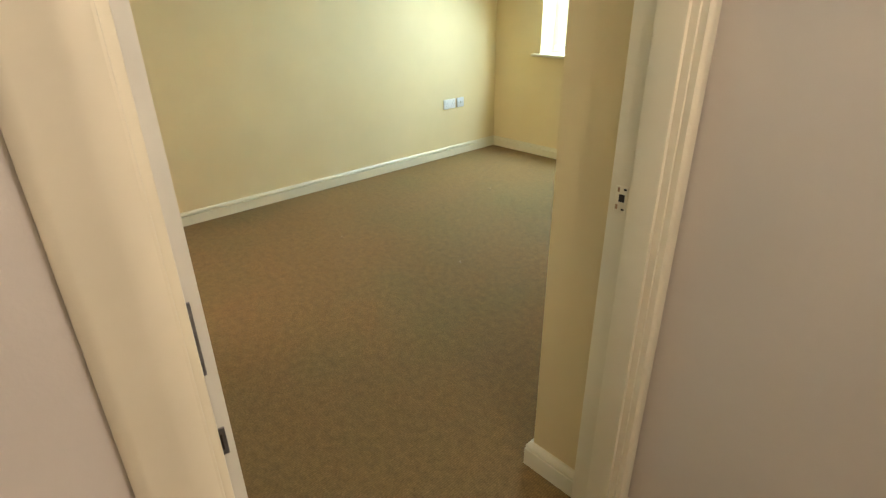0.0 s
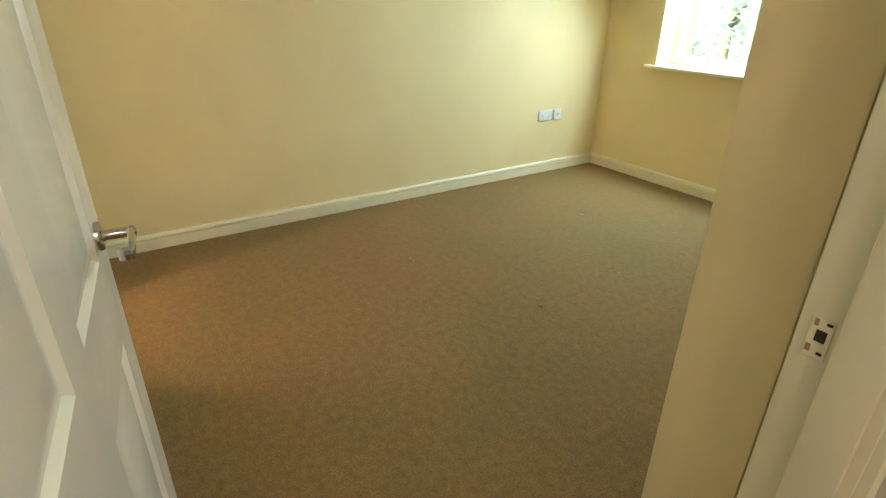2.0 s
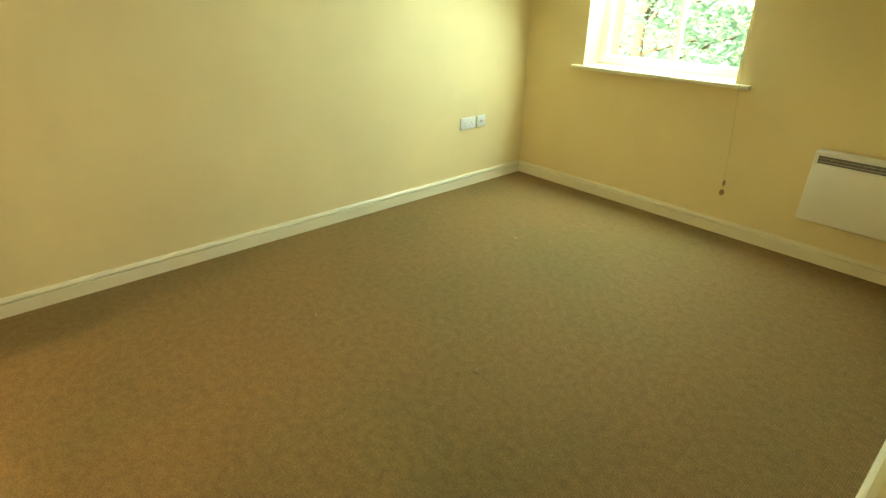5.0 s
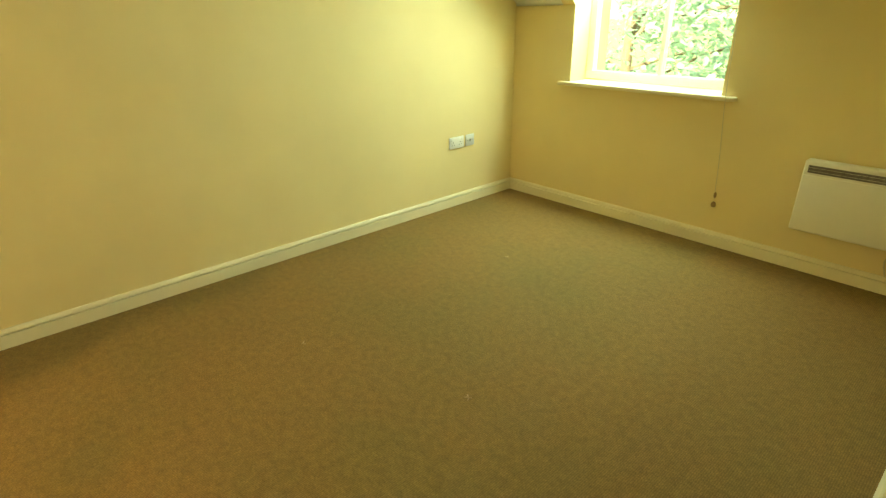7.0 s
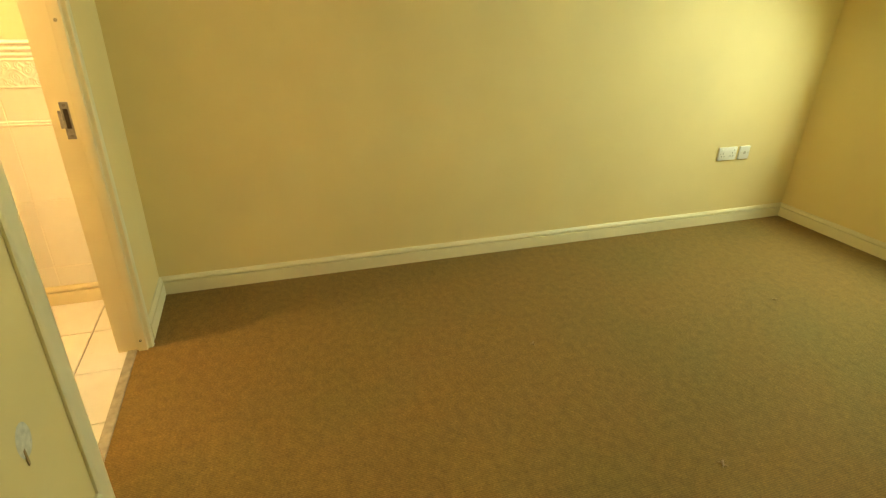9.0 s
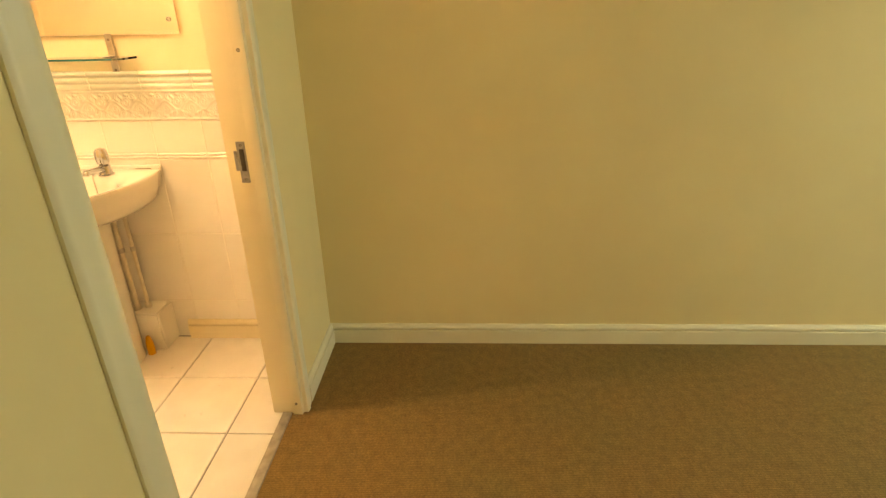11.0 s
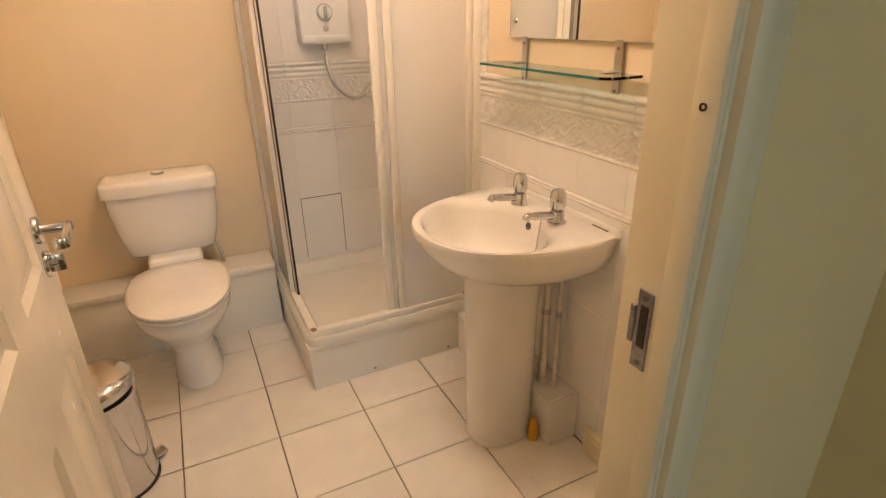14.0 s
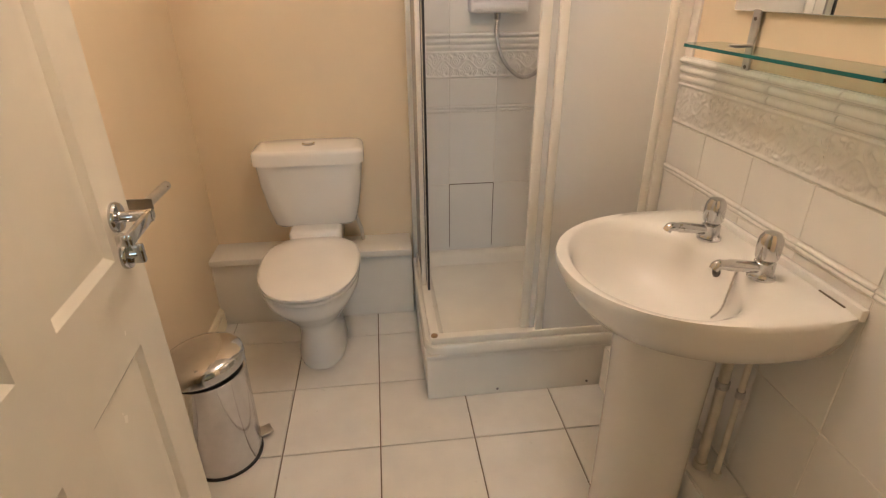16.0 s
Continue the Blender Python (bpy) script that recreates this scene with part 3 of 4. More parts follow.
part("power_cable", tube(smooth_path([(HW - 0.10, -0.05, 0.004), (HW - 0.105, -0.03, -0.03), (HW - 0.12, -0.012, -0.09), (HW - 0.10, -0.008, -0.165)], 6), 0.0035, 8), M_CORD, heater, "thin pale power cable")
part("bracket", box(0.1, 0.16, -0.023, 0.0, 0.06, HH - 0.06, bevel=0.002), M_HEATER, heater)
part("bracket", box(HW - 0.16, HW - 0.1, -0.023, 0.0, 0.06, HH - 0.06, bevel=0.002), M_HEATER, heater)


def socket_plate(y0, y1, label, holes):
    s = thing("wall_socket", (-0.018, (y0 + y1) / 2, 0.488), label, "socket", group="sockets on the long wall")
    w = (y1 - y0) / 2
    part("faceplate", box(0.0, 0.011, -w, w, -0.043, 0.043, bevel=0.004, seg=2), M_PLASTIC, s)
    if holes == 2:
        for c in (-0.036, 0.036):
            part("switch", box(0.010, 0.0145, c - 0.006 + math.copysign(0.014, c), c + 0.006 + math.copysign(0.014, c), 0.016, 0.032, bevel=0.002), M_PLASTIC, s)
            for dy, dz, sy, sz in ((0, 0.004, 0.004, 0.009), (-0.011, -0.016, 0.008, 0.004), (0.011, -0.016, 0.008, 0.004)):
                # pin slots are dark blocks on the face, their inner shade is colour only
                part("pin_slot", box(0.0105, 0.0116, c + dy - sy / 2, c + dy + sy / 2, dz - sz / 2, dz + sz / 2), M_DARK, s, smooth=0)
    else:
        part("aerial_outlet", lathe([(0.010, 0.010), (0.010, 0.0125), (0.006, 0.0125), (0.0055, 0.0112)], 18, Matrix.Rotation(radians(90), 4, "Y")), M_STEEL, s)
    for c in (-w + 0.013, w - 0.013):
        part("screw", lathe([(0.0035, 0.0105), (0.0035, 0.0118), (0.002, 0.0122)], 10, Matrix.Translation((0, c, 0)) @ Matrix.Rotation(radians(90), 4, "Y")), M_STEEL, s)
    return s


socket_plate(3.318, 3.464, "white plastic double wall socket with switches", 2)
socket_plate(3.486, 3.572, "white plastic single aerial outlet plate", 1)

# scuffed filler patch on the south wall
scuff = thing("wall_patch", (1.505, 0.0, 0.49), "pale scuffed filler patch with a dark gouge on the wall", "wall patch")
part("patch", lathe([(0.034, 0.0), (0.032, 0.0015), (0.02, 0.002)], 18, Matrix.Rotation(radians(-90), 4, "X") @ Matrix.Diagonal((1.0, 1.25, 1.0, 1.0))), M_SCUFF, scuff)
part("gouge", box(0.012, 0.02, 0.001, 0.003, -0.055, -0.012, bevel=0.0008, seg=1), M_BOB, scuff)

# bits of fluff trodden into the carpet
rnd = random.Random(5)
for i, (x, y) in enumerate(((0.915, 2.945), (0.90, 1.565), (1.684, 1.854))):
    f = thing("lint", (x, y, 0.0), "tiny dark bit of lint on the carpet", "lint", group="lint on the carpet")
    b = bmesh.new()
    for k in range(3):
        a = rnd.uniform(0, 6.3)
        tube([(math.cos(a) * u * 0.012, math.sin(a + u) * u * 0.012, 0.002 + 0.001 * k) for u in (-1, -0.3, 0.4, 1)], 0.0022, 6, b)
    part("fibres", b, M_BOB, f)

# outside: lawn, trees
ground = structure("ground", box(-300, 300, 4.6, 400, -5.4, -5.2), M_GROUND, "green lawn below the window", category="lawn")


def tree(x, y, base, height, spread, seed, leaves):
    r = random.Random(seed)
    t = thing("tree", (x, y, base), "leafy green tree in sunlight outside the window", "tree", group="trees outside the window")
    b = bmesh.new()
    tube([(0, 0, -0.3), (0.05, 0.02, height * 0.3), (-0.04, 0.05, height * 0.6), (0.02, 0, height * 0.95)], [0.2, 0.15, 0.09, 0.03], 12, b)
    tips = []
    for k in range(22):
        z0 = height * r.uniform(0.25, 0.9)
        a = r.uniform(0, 2 * math.pi)
        l = spread * r.uniform(0.5, 1.05) * (1.15 - 0.5 * z0 / height)
        end = Vector((math.cos(a) * l, math.sin(a) * l, z0 + l * r.uniform(0.05, 0.5)))
        mid = end * 0.5 + Vector((0, 0, z0 * 0.5 + 0.15))
        tube(smooth_path([(0, 0, z0), mid, end], 4), [0.05 - 0.005 * i for i in range(9)], 7, b)
        tips += [mid.lerp(end, r.uniform(0, 1.1)) for _ in range(7)]
    part("trunk", b, M_BARK, t)
    verts, faces = [], []
    for i in range(leaves):
        c = tips[i % len(tips)] + Vector((r.gauss(0, 0.32), r.gauss(0, 0.32), r.gauss(0, 0.26)))
        e = Euler((r.uniform(-0.9, 0.9), r.uniform(-0.9, 0.9), r.uniform(0, 6.3))).to_matrix()
        s = r.uniform(0.05, 0.095)
        n0 = len(verts)
        for p in ((0, -1, 0), (0.48, -0.3, 0.10), (0.42, 0.35, 0.10), (0, 1.05, -0.12), (-0.42, 0.35, 0.10), (-0.48, -0.3, 0.10)):
            verts.append(c + e @ (Vector(p) * s))
        faces += [(n0, n0 + 1, n0 + 2, n0 + 3), (n0, n0 + 3, n0 + 4, n0 + 5)]
    me = bpy.data.meshes.new("crown")
    me.from_pydata(verts, [], faces)
    me.materials.append(M_LEAF)
    crown = new("crown", me)
    crown.parent = t
    return t


tree(0.3, 9.0, -5.2, 8.6, 2.6, 3, 6500)
tree(-2.8, 10.5, -5.2, 9.6, 2.9, 8, 6500)
tree(-5.8, 9.2, -5.2, 8.8, 2.8, 12, 6000)
tree(2.6, 12.0, -5.2, 10.0, 3.0, 21, 5500)


# ---- shower room: tray and enclosure ----
TX, TY = 0.712, -1.385
tray = thing("shower_tray", (BX0, TY, 0), "cream acrylic shower tray on a white panelled plinth", "shower tray")
W, D = TX - BX0, BY0 - TY
part("plinth", box(0.0, W - 0.006, D, -0.006, 0, 0.185, bevel=0.002), M_PANEL, tray)
part("plinth_trim", box(0.115, W, -0.008, 0.0, 0.176, 0.196, bevel=0.003), M_PANEL, tray)
part("plinth_trim", box(W - 0.008, W, D, -0.009, 0.176, 0.196, bevel=0.003), M_PANEL, tray)
rim = 0.05
rings = []
for g, z in ((0.0, 0.19), (0.0, 0.222), (0.006, 0.232), (rim, 0.234), (rim + 0.012, 0.226), (rim + 0.04, 0.165), (rim + 0.08, 0.155)):
    x0, x1, y0, y1 = g, W - g, D + g, -g
    c = max(0.07 - g * 0.2, 0.02)
    ring = []
    for cx, cy, a0 in ((x1 - c, y1 - c, 0), (x0 + c, y1 - c, 90), (x0 + c, y0 + c, 180), (x1 - c, y0 + c, 270)):
        ring += [Vector((cx + c * math.cos(radians(a0 + k * 18)), cy + c * math.sin(radians(a0 + k * 18)), z)) for k in range(6)]
    rings.append(ring)
part("basin", loft(rings), M_TRAY, tray, "cream acrylic basin of the tray")
part("waste", lathe([(0.045, 0.155), (0.044, 0.159), (0.02, 0.16)], 24, Matrix.Translation((W / 2, D / 2 - 0.1, 0))), M_CHROME, tray)
for dx in (0.16, 0.50):
    part("panel_screw", lathe([(0.005, 0), (0.004, 0.0025)], 10, Matrix.Translation((dx, -0.006, 0.022)) @ Matrix.Rotation(radians(-90), 4, "X")), M_TARNISH, tray)

ENZ = 1.93
encl = thing("shower_enclosure", (BX0, TY, 0.232), "white framed corner entry shower enclosure with both doors slid open", "shower enclosure")
e0, e1 = 0.0, ENZ - 0.232
fy = -0.03          # line of the front screen
sx = W - 0.035      # line of the side screen
def prof(name, x0, x1, y0, y1, z0=e0, z1=e1, bev=0.004, material=None, label=""):
    return part(name, box(x0, x1, y0, y1, z0, z1, bevel=bev, seg=2), material or M_FRAME, encl, label)
prof("wall_channel", 0.0, 0.035, fy - 0.022, fy + 0.018)
prof("wall_channel", 0.036, 0.062, fy - 0.016, fy + 0.012)
prof("wall_channel", sx - 0.02, sx + 0.02, D + 0.0, D + 0.035)
prof("wall_channel", sx - 0.014, sx + 0.026, D + 0.036, D + 0.062)
for z0, z1 in ((e0, 0.028), (e1 - 0.04, e1)):
    prof("rail", 0.003, sx + 0.014, fy - 0.017, fy + 0.015, z0, z1)
    prof("rail", sx - 0.017, sx + 0.0155, D + 0.003, fy - 0.018, z0, z1)
prof("stile", 0.345, 0.372, fy - 0.004, fy + 0.012, 0.029, e1 - 0.041)
prof("stile", 0.388, 0.420, fy - 0.018, fy - 0.006, 0.029, e1 - 0.041)
part("fixed_pane", box(0.06, 0.346, fy + 0.002, fy + 0.007, 0.028, e1 - 0.04), M_SHOWERGLASS, encl, "limescaled glass pane", 0)
part("door_pane", box(0.05, 0.389, fy - 0.014, fy - 0.009, 0.028, e1 - 0.04), M_SHOWERGLASS, encl, "limescaled sliding glass door", 0)
part("fixed_pane", box(sx + 0.002, sx + 0.007, D + 0.05, D + 0.36, 0.028, e1 - 0.04), M_SHOWERGLASS, encl, "limescaled glass pane", 0)
part("door_pane", box(sx - 0.014, sx - 0.009, D + 0.05, D + 0.38, 0.028, e1 - 0.04), M_SHOWERGLASS, encl, "limescaled sliding glass door", 0)
prof("stile", sx - 0.004, sx + 0.012, D + 0.345, D + 0.372, 0.029, e1 - 0.041)
prof("stile", sx - 0.018, sx - 0.006, D + 0.38, D + 0.405, 0.029, e1 - 0.041)
prof("door_seal", sx - 0.016, sx - 0.008, D + 0.405, D + 0.413, 0.029, e1 - 0.041, 0.001, M_BLACK, "black rubber door seal")
for ob in encl.children:
    if "pane" in ob.name:
        ob.visible_shadow = False
part("pivot_block", box(0.066, 0.08, fy + 0.012, fy + 0.024, 0.026, 0.044, bevel=0.003), M_TARNISH, encl)
part("corner_joint", lathe([(0.012, 0.0), (0.012, 0.006), (0.006, 0.008)], 12, Matrix.Translation((sx, fy, 0.026))), M_BOB, encl, "stained brown corner joint")

# electric shower
unit = thing("electric_shower", (0.345, BY0, 1.262), "white electric shower unit with a round dial and steel hose", "shower unit")
part("case", box(-0.112, 0.112, 0.0, 0.085, 0, 0.36, bevel=0.012, seg=3), M_PLASTIC, unit)
part("case_trim", box(-0.10, 0.10, 0.084, 0.089, 0.012, 0.035, bevel=0.002), M_PLASTIC, unit)
dialm = Matrix.Translation((0.0, 0.084, 0.125)) @ Matrix.Rotation(radians(-90), 4, "X")
dial = part("dial", lathe([(0.036, 0), (0.036, 0.004), (0.032, 0.005), (0.030, 0.004)], 28, dialm), M_STEEL, unit, "grey temperature dial")
part("knob", lathe([(0.029, 0.003), (0.028, 0.014), (0.024, 0.016)], 28, dialm), M_PLASTIC, dial)
part("grip", box(-0.007, 0.007, 0.098, 0.112, 0.099, 0.151, bevel=0.003), M_STEEL, dial)
part("button", lathe([(0.013, 0), (0.013, 0.004), (0.009, 0.006)], 20, Matrix.Translation((0, 0.084, 0.062)) @ Matrix.Rotation(radians(-90), 4, "X")), M_STEEL, unit)
part("outlet", lathe([(0.012, -0.025), (0.013, 0.0), (0.013, 0.004)], 16, Matrix.Translation((0, 0.04, 0.0))), M_CHROME, unit)
hose = smooth_path([(0, 0.04, -0.02), (0.0, 0.045, -0.09), (-0.03, 0.06, -0.18), (-0.10, 0.07, -0.238), (-0.17, 0.07, -0.21), (-0.22, 0.06, -0.10), (-0.235, 0.05, 0.10), (-0.24, 0.05, 0.33)], 22)
part("hose", tube(hose, [0.0074 + 0.0012 * (i % 2) for i in range(len(hose))], 10), M_STEEL, unit, "ribbed steel hose")
part("riser_rail", tube([(-0.27, 0.045, 0.0), (-0.27, 0.045, 0.55)], 0.009, 14), M_CHROME, unit)
for z in (0.02, 0.53):
    part("rail_bracket", box(-0.283, -0.257, 0.0, 0.055, z - 0.014, z + 0.014, bevel=0.004), M_CHROME, unit)
part("hand_shower", lathe([(0.012, 0), (0.013, 0.12), (0.03, 0.17), (0.034, 0.19), (0.02, 0.2)], 20, Matrix.Translation((-0.24, 0.07, 0.33)) @ Matrix.Rotation(radians(-25), 4, "X")), M_CHROME, unit)

# ---- toilet ----
wc = thing("toilet", (1.11, BY0, 0), "white close-coupled toilet with the lid down", "toilet")


def superellipse(cx, cy, rx, ry0, ry1, z, n=40, p=2.3):
    """ry0 towards the wall, ry1 towards the room."""
    out = []
    for k in range(n):
        a = 2 * math.pi * k / n
        c, s = math.cos(a), math.sin(a)
        ry = ry1 if s > 0 else ry0
        out.append(Vector((cx + rx * math.copysign(abs(c) ** (2 / p), c), cy + ry * math.copysign(abs(s) ** (2 / p), s), z)))
    return out


rings = [superellipse(0, 0.34, 0.095, 0.20, 0.185, 0.0), superellipse(0, 0.34, 0.098, 0.20, 0.19, 0.02), superellipse(0, 0.34, 0.086, 0.20, 0.175, 0.09),
         superellipse(0, 0.35, 0.084, 0.20, 0.175, 0.17), superellipse(0, 0.37, 0.112, 0.21, 0.215, 0.24), superellipse(0, 0.39, 0.155, 0.22, 0.265, 0.31),
         superellipse(0, 0.40, 0.176, 0.23, 0.30, 0.36), superellipse(0, 0.40, 0.18, 0.23, 0.305, 0.395), superellipse(0, 0.40, 0.172, 0.225, 0.298, 0.402)]
part("pan", loft(rings), M_PORCELAIN, wc, "white glazed pan", 60)
rings = [superellipse(0, 0.42, 0.176, 0.20, 0.29, 0.402), superellipse(0, 0.42, 0.182, 0.205, 0.297, 0.407), superellipse(0, 0.42, 0.182, 0.205, 0.297, 0.417), superellipse(0, 0.42, 0.176, 0.2, 0.29, 0.420)]
part("seat", loft(rings), M_SEAT, wc, "white plastic seat", 60)
rings = [superellipse(0, 0.42, 0.178, 0.20, 0.292, 0.422), superellipse(0, 0.42, 0.184, 0.207, 0.299, 0.427), superellipse(0, 0.42, 0.184, 0.207, 0.299, 0.436), superellipse(0, 0.42, 0.172, 0.195, 0.286, 0.443), superellipse(0, 0.42, 0.10, 0.12, 0.17, 0.447)]
part("lid", loft(rings), M_SEAT, wc, "closed white plastic lid", 60)
part("hinge_block", box(-0.09, 0.09, 0.185, 0.225, 0.395, 0.43, bevel=0.006), M_SEAT, wc)
part("neck", box(-0.105, 0.105, 0.02, 0.24, 0.36, 0.47, bevel=0.02, seg=3), M_PORCELAIN, wc)
rings = []
for z, wx, wy in ((0.46, 0.155, 0.15), (0.475, 0.168, 0.165), (0.55, 0.185, 0.18), (0.65, 0.200, 0.192), (0.735, 0.207, 0.196)):
    rings.append(superellipse(0, 0.008 + wy / 2, wx, wy / 2, wy / 2, z, 44, 6))
part("cistern", loft(rings), M_PORCELAIN, wc, "tapered white cistern", 50)
rings = [superellipse(0, 0.108, wx, wy / 2, wy / 2, z, 44, 6) for z, wx, wy in ((0.733, 0.205, 0.196), (0.735, 0.217, 0.214), (0.775, 0.217, 0.214), (0.787, 0.211, 0.206), (0.793, 0.19, 0.18))]
part("cistern_lid", loft(rings), M_PORCELAIN, wc, "rounded cistern lid", 50)
fb = part("flush_button", lathe([(0.026, 0.789), (0.026, 0.797), (0.023, 0.799)], 28, Matrix.Translation((0, 0.11, 0))), M_CHROME, wc, "chrome flush button")
part("button_half", lathe([(0.019, 0.798), (0.019, 0.8005), (0.016, 0.801)], 24, Matrix.Translation((0, 0.11, 0))), M_STEEL, fb)
part("inlet_pipe", tube(smooth_path([(-0.155, 0.10, 0.50), (-0.17, 0.10, 0.45), (-0.18, 0.08, 0.40), (-0.185, 0.07, 0.345)], 6), 0.008, 10), M_PIPE, wc)

# pipe boxing behind the toilet
pbox = thing("pipe_boxing", (TX, BY0, 0), "white painted pipe boxing with a ledge behind the toilet", "pipe boxing")
pw = BX1 - TX
part("front_board", box(0.004, pw, 0.0, 0.155, 0, 0.300, bevel=0.002), M_PANEL, pbox)
part("ledge", box(0.004, 0.335, -0.0, 0.175, 0.301, 0.334, bevel=0.006), M_PANEL, pbox, "chipped ledge board")
part("ledge", box(0.345, pw, -0.0, 0.175, 0.301, 0.330, bevel=0.006), M_PANEL, pbox, "chipped ledge board")

# low tiled boxing under the basin
lbox = thing("low_boxing", (BX0, TY, 0), "low white tiled pipe boxing along the wall under the basin", "pipe boxing")
part("carcass", box(0.0, 0.108, 0.0, 0.66, 0, 0.178, bevel=0.001, seg=1), M_GROUT, lbox)
for i in range(4):
    a = 0.003 + i * 0.164
    part("tile", box(0.108, 0.114, a, a + 0.161, 0.004, 0.176, bevel=0.0015, seg=1), M_TILE, lbox)
    part("tile", box(0.0, 0.112, a, a + 0.161, 0.178, 0.185, bevel=0.0015, seg=1), M_TILE, lbox)
part("tile", box(0.0, 0.112, 0.66, 0.666, 0.004, 0.182, bevel=0.0015, seg=1), M_TILE, lbox)

# ---- basin ----
BW, BD, BZ, BC = 0.282, 0.495, 0.797, -0.885
basin = thing("pedestal_basin", (BX0, BC, 0), "white ceramic pedestal washbasin with two taps", "washbasin")
ctr = Vector((0.24, 0.0))


def outer_radius(a):
    lo, hi = 0.0, 0.8
    for _ in range(30):
        r = (lo + hi) / 2
        x, y = ctr.x + r * math.cos(a), r * math.sin(a)
        inside = x > 0 and (abs(y) < BW - 0.015 * max(0, 0.1 - x) / 0.1 if x < 0.13 else ((x - 0.13) / (BD - 0.13)) ** 2.2 + (abs(y) / BW) ** 2.2 < 1)
        lo, hi = (r, hi) if inside else (lo, r)
    return lo


NB = 64
angs = [2 * math.pi * k / NB for k in range(NB)]
outer = [Vector((ctr.x + outer_radius(a) * math.cos(a), outer_radius(a) * math.sin(a))) for a in angs]
ic, irx, iry = 0.285, 0.175, 0.232
inner = []
for a in angs:
    r = 1 / math.sqrt((math.cos(a) / irx) ** 2 + (math.sin(a) / iry) ** 2)
    inner.append(Vector((ic + r * math.cos(a), r * math.sin(a))))
rings = []
for s, z in ((0.45, BZ - 0.158), (0.58, BZ - 0.153), (0.76, BZ - 0.135), (0.88, BZ - 0.105), (0.95, BZ - 0.065), (0.985, BZ - 0.03), (1.0, BZ - 0.010), (0.994, BZ - 0.001)):
    rings.append([Vector((p.x * s, p.y * s, z)) for p in outer])
for f, z in ((0.10, BZ + 0.002), (0.75, BZ + 0.001), (1.0, BZ - 0.006)):
    rings.append([Vector((*(o.lerp(i, f)), z)) for o, i in zip(outer, inner)])
for s, z in ((0.95, BZ - 0.03), (0.88, BZ - 0.07), (0.74, BZ - 0.115), (0.5, BZ - 0.14), (0.2, BZ - 0.15), (0.1, BZ - 0.152)):
    rings.append([Vector((ic + (p.x - ic) * s, p.y * s, z)) for p in inner])
part("bowl", loft(rings), M_PORCELAIN, basin, "white glazed bowl", 60)
part("upstand", box(0.0, 0.018, -BW + 0.012, BW - 0.012, BZ - 0.01, BZ + 0.018, bevel=0.006), M_PORCELAIN, basin)
rings = [superellipse(0.215, 0, wx, wy, wy, z, 40, 2.6) for z, wx, wy in ((0.0, 0.115, 0.097), (0.012, 0.115, 0.097), (0.03, 0.112, 0.095), (0.25, 0.113, 0.098), (0.45, 0.115, 0.100), (0.60, 0.118, 0.105), (0.645, 0.12, 0.108))]
part("pedestal", loft(rings), M_PORCELAIN, basin, "white glazed pedestal", 60)
part("overflow", lathe([(0.012, 0), (0.012, 0.004), (0.007, 0.004), (0.006, 0.001)], 18, Matrix.Translation((0.122, 0.0, BZ - 0.040)) @ Matrix.Rotation(radians(80), 4, "Y")), M_TARNISH, basin, "dark overflow hole")
part("waste", lathe([(0.028, BZ - 0.153), (0.028, BZ - 0.149), (0.02, BZ - 0.1485)], 22, Matrix.Translation((ic, 0, 0))), M_CHROME, basin, "chrome plug waste")
part("sealant_gap", box(0.0178, 0.0205, 0.17, 0.235, BZ - 0.001, BZ + 0.005), M_DIRTJOINT, basin, "dark open sealant joint", 0)
chain = smooth_path([(0.095, 0.055, BZ + 0.003), (0.12, 0.06, BZ + 0.001), (0.14, 0.075, BZ - 0.045), (0.155, 0.085, BZ - 0.085), (0.17, 0.08, BZ - 0.108)], 8)
part("plug_chain", tube(chain, [0.0018 if i % 2 else 0.003 for i in range(len(chain))], 7), M_STEEL, basin, "steel plug chain")


def tap(y):
    t = thing("basin_tap", (BX0 + 0.095, y, BZ + 0.001), "chrome basin tap with a domed head", "tap", group="taps on the washbasin")
    part("base", lathe([(0.028, 0), (0.028, 0.004), (0.024, 0.006), (0.022, 0.012), (0.021, 0.036), (0.016, 0.040)], 24), M_CHROME, t)
    sp = smooth_path([(0.0, 0, 0.020), (0.04, 0, 0.028), (0.085, 0, 0.034), (0.105, 0, 0.036), (0.112, 0, 0.026)], 6)
    part("spout", tube(sp, [0.0125] * 12 + [0.0105] * (len(sp) - 12), 14), M_CHROME, t)
    part("head", lathe([(0.012, 0.038), (0.020, 0.043), (0.0235, 0.050), (0.024, 0.076), (0.0225, 0.090), (0.016, 0.101), (0.004, 0.105)], 24), M_CHROME, t)
    return t


tap(-0.785)
tap(-0.98)
# supply pipes beside the pedestal
for k, (dx, y, r) in enumerate(((0.07, -0.835, 0.013), (0.05, -0.795, 0.0075))):
    pp = thing("supply_pipe", (BX0 + dx, y, 0.186), "painted copper pipe rising to the basin", "pipe", group="pipes under the basin")
    part("pipe", tube([(0, 0, 0), (0, 0, 0.25), (0, 0, 0.47)], r, 14), M_PIPE, pp)
    part("joint", lathe([(r + 0.003, 0.27), (r + 0.003, 0.29)], 14), M_STEEL, pp)
    part("collar", lathe([(r + 0.006, 0.0), (r + 0.005, 0.02)], 14), M_PIPE, pp)
stopper = thing("bottle_cap", (0.09, -0.775, 0.0), "amber plastic bottle cap standing beside the pedestal", "bottle")
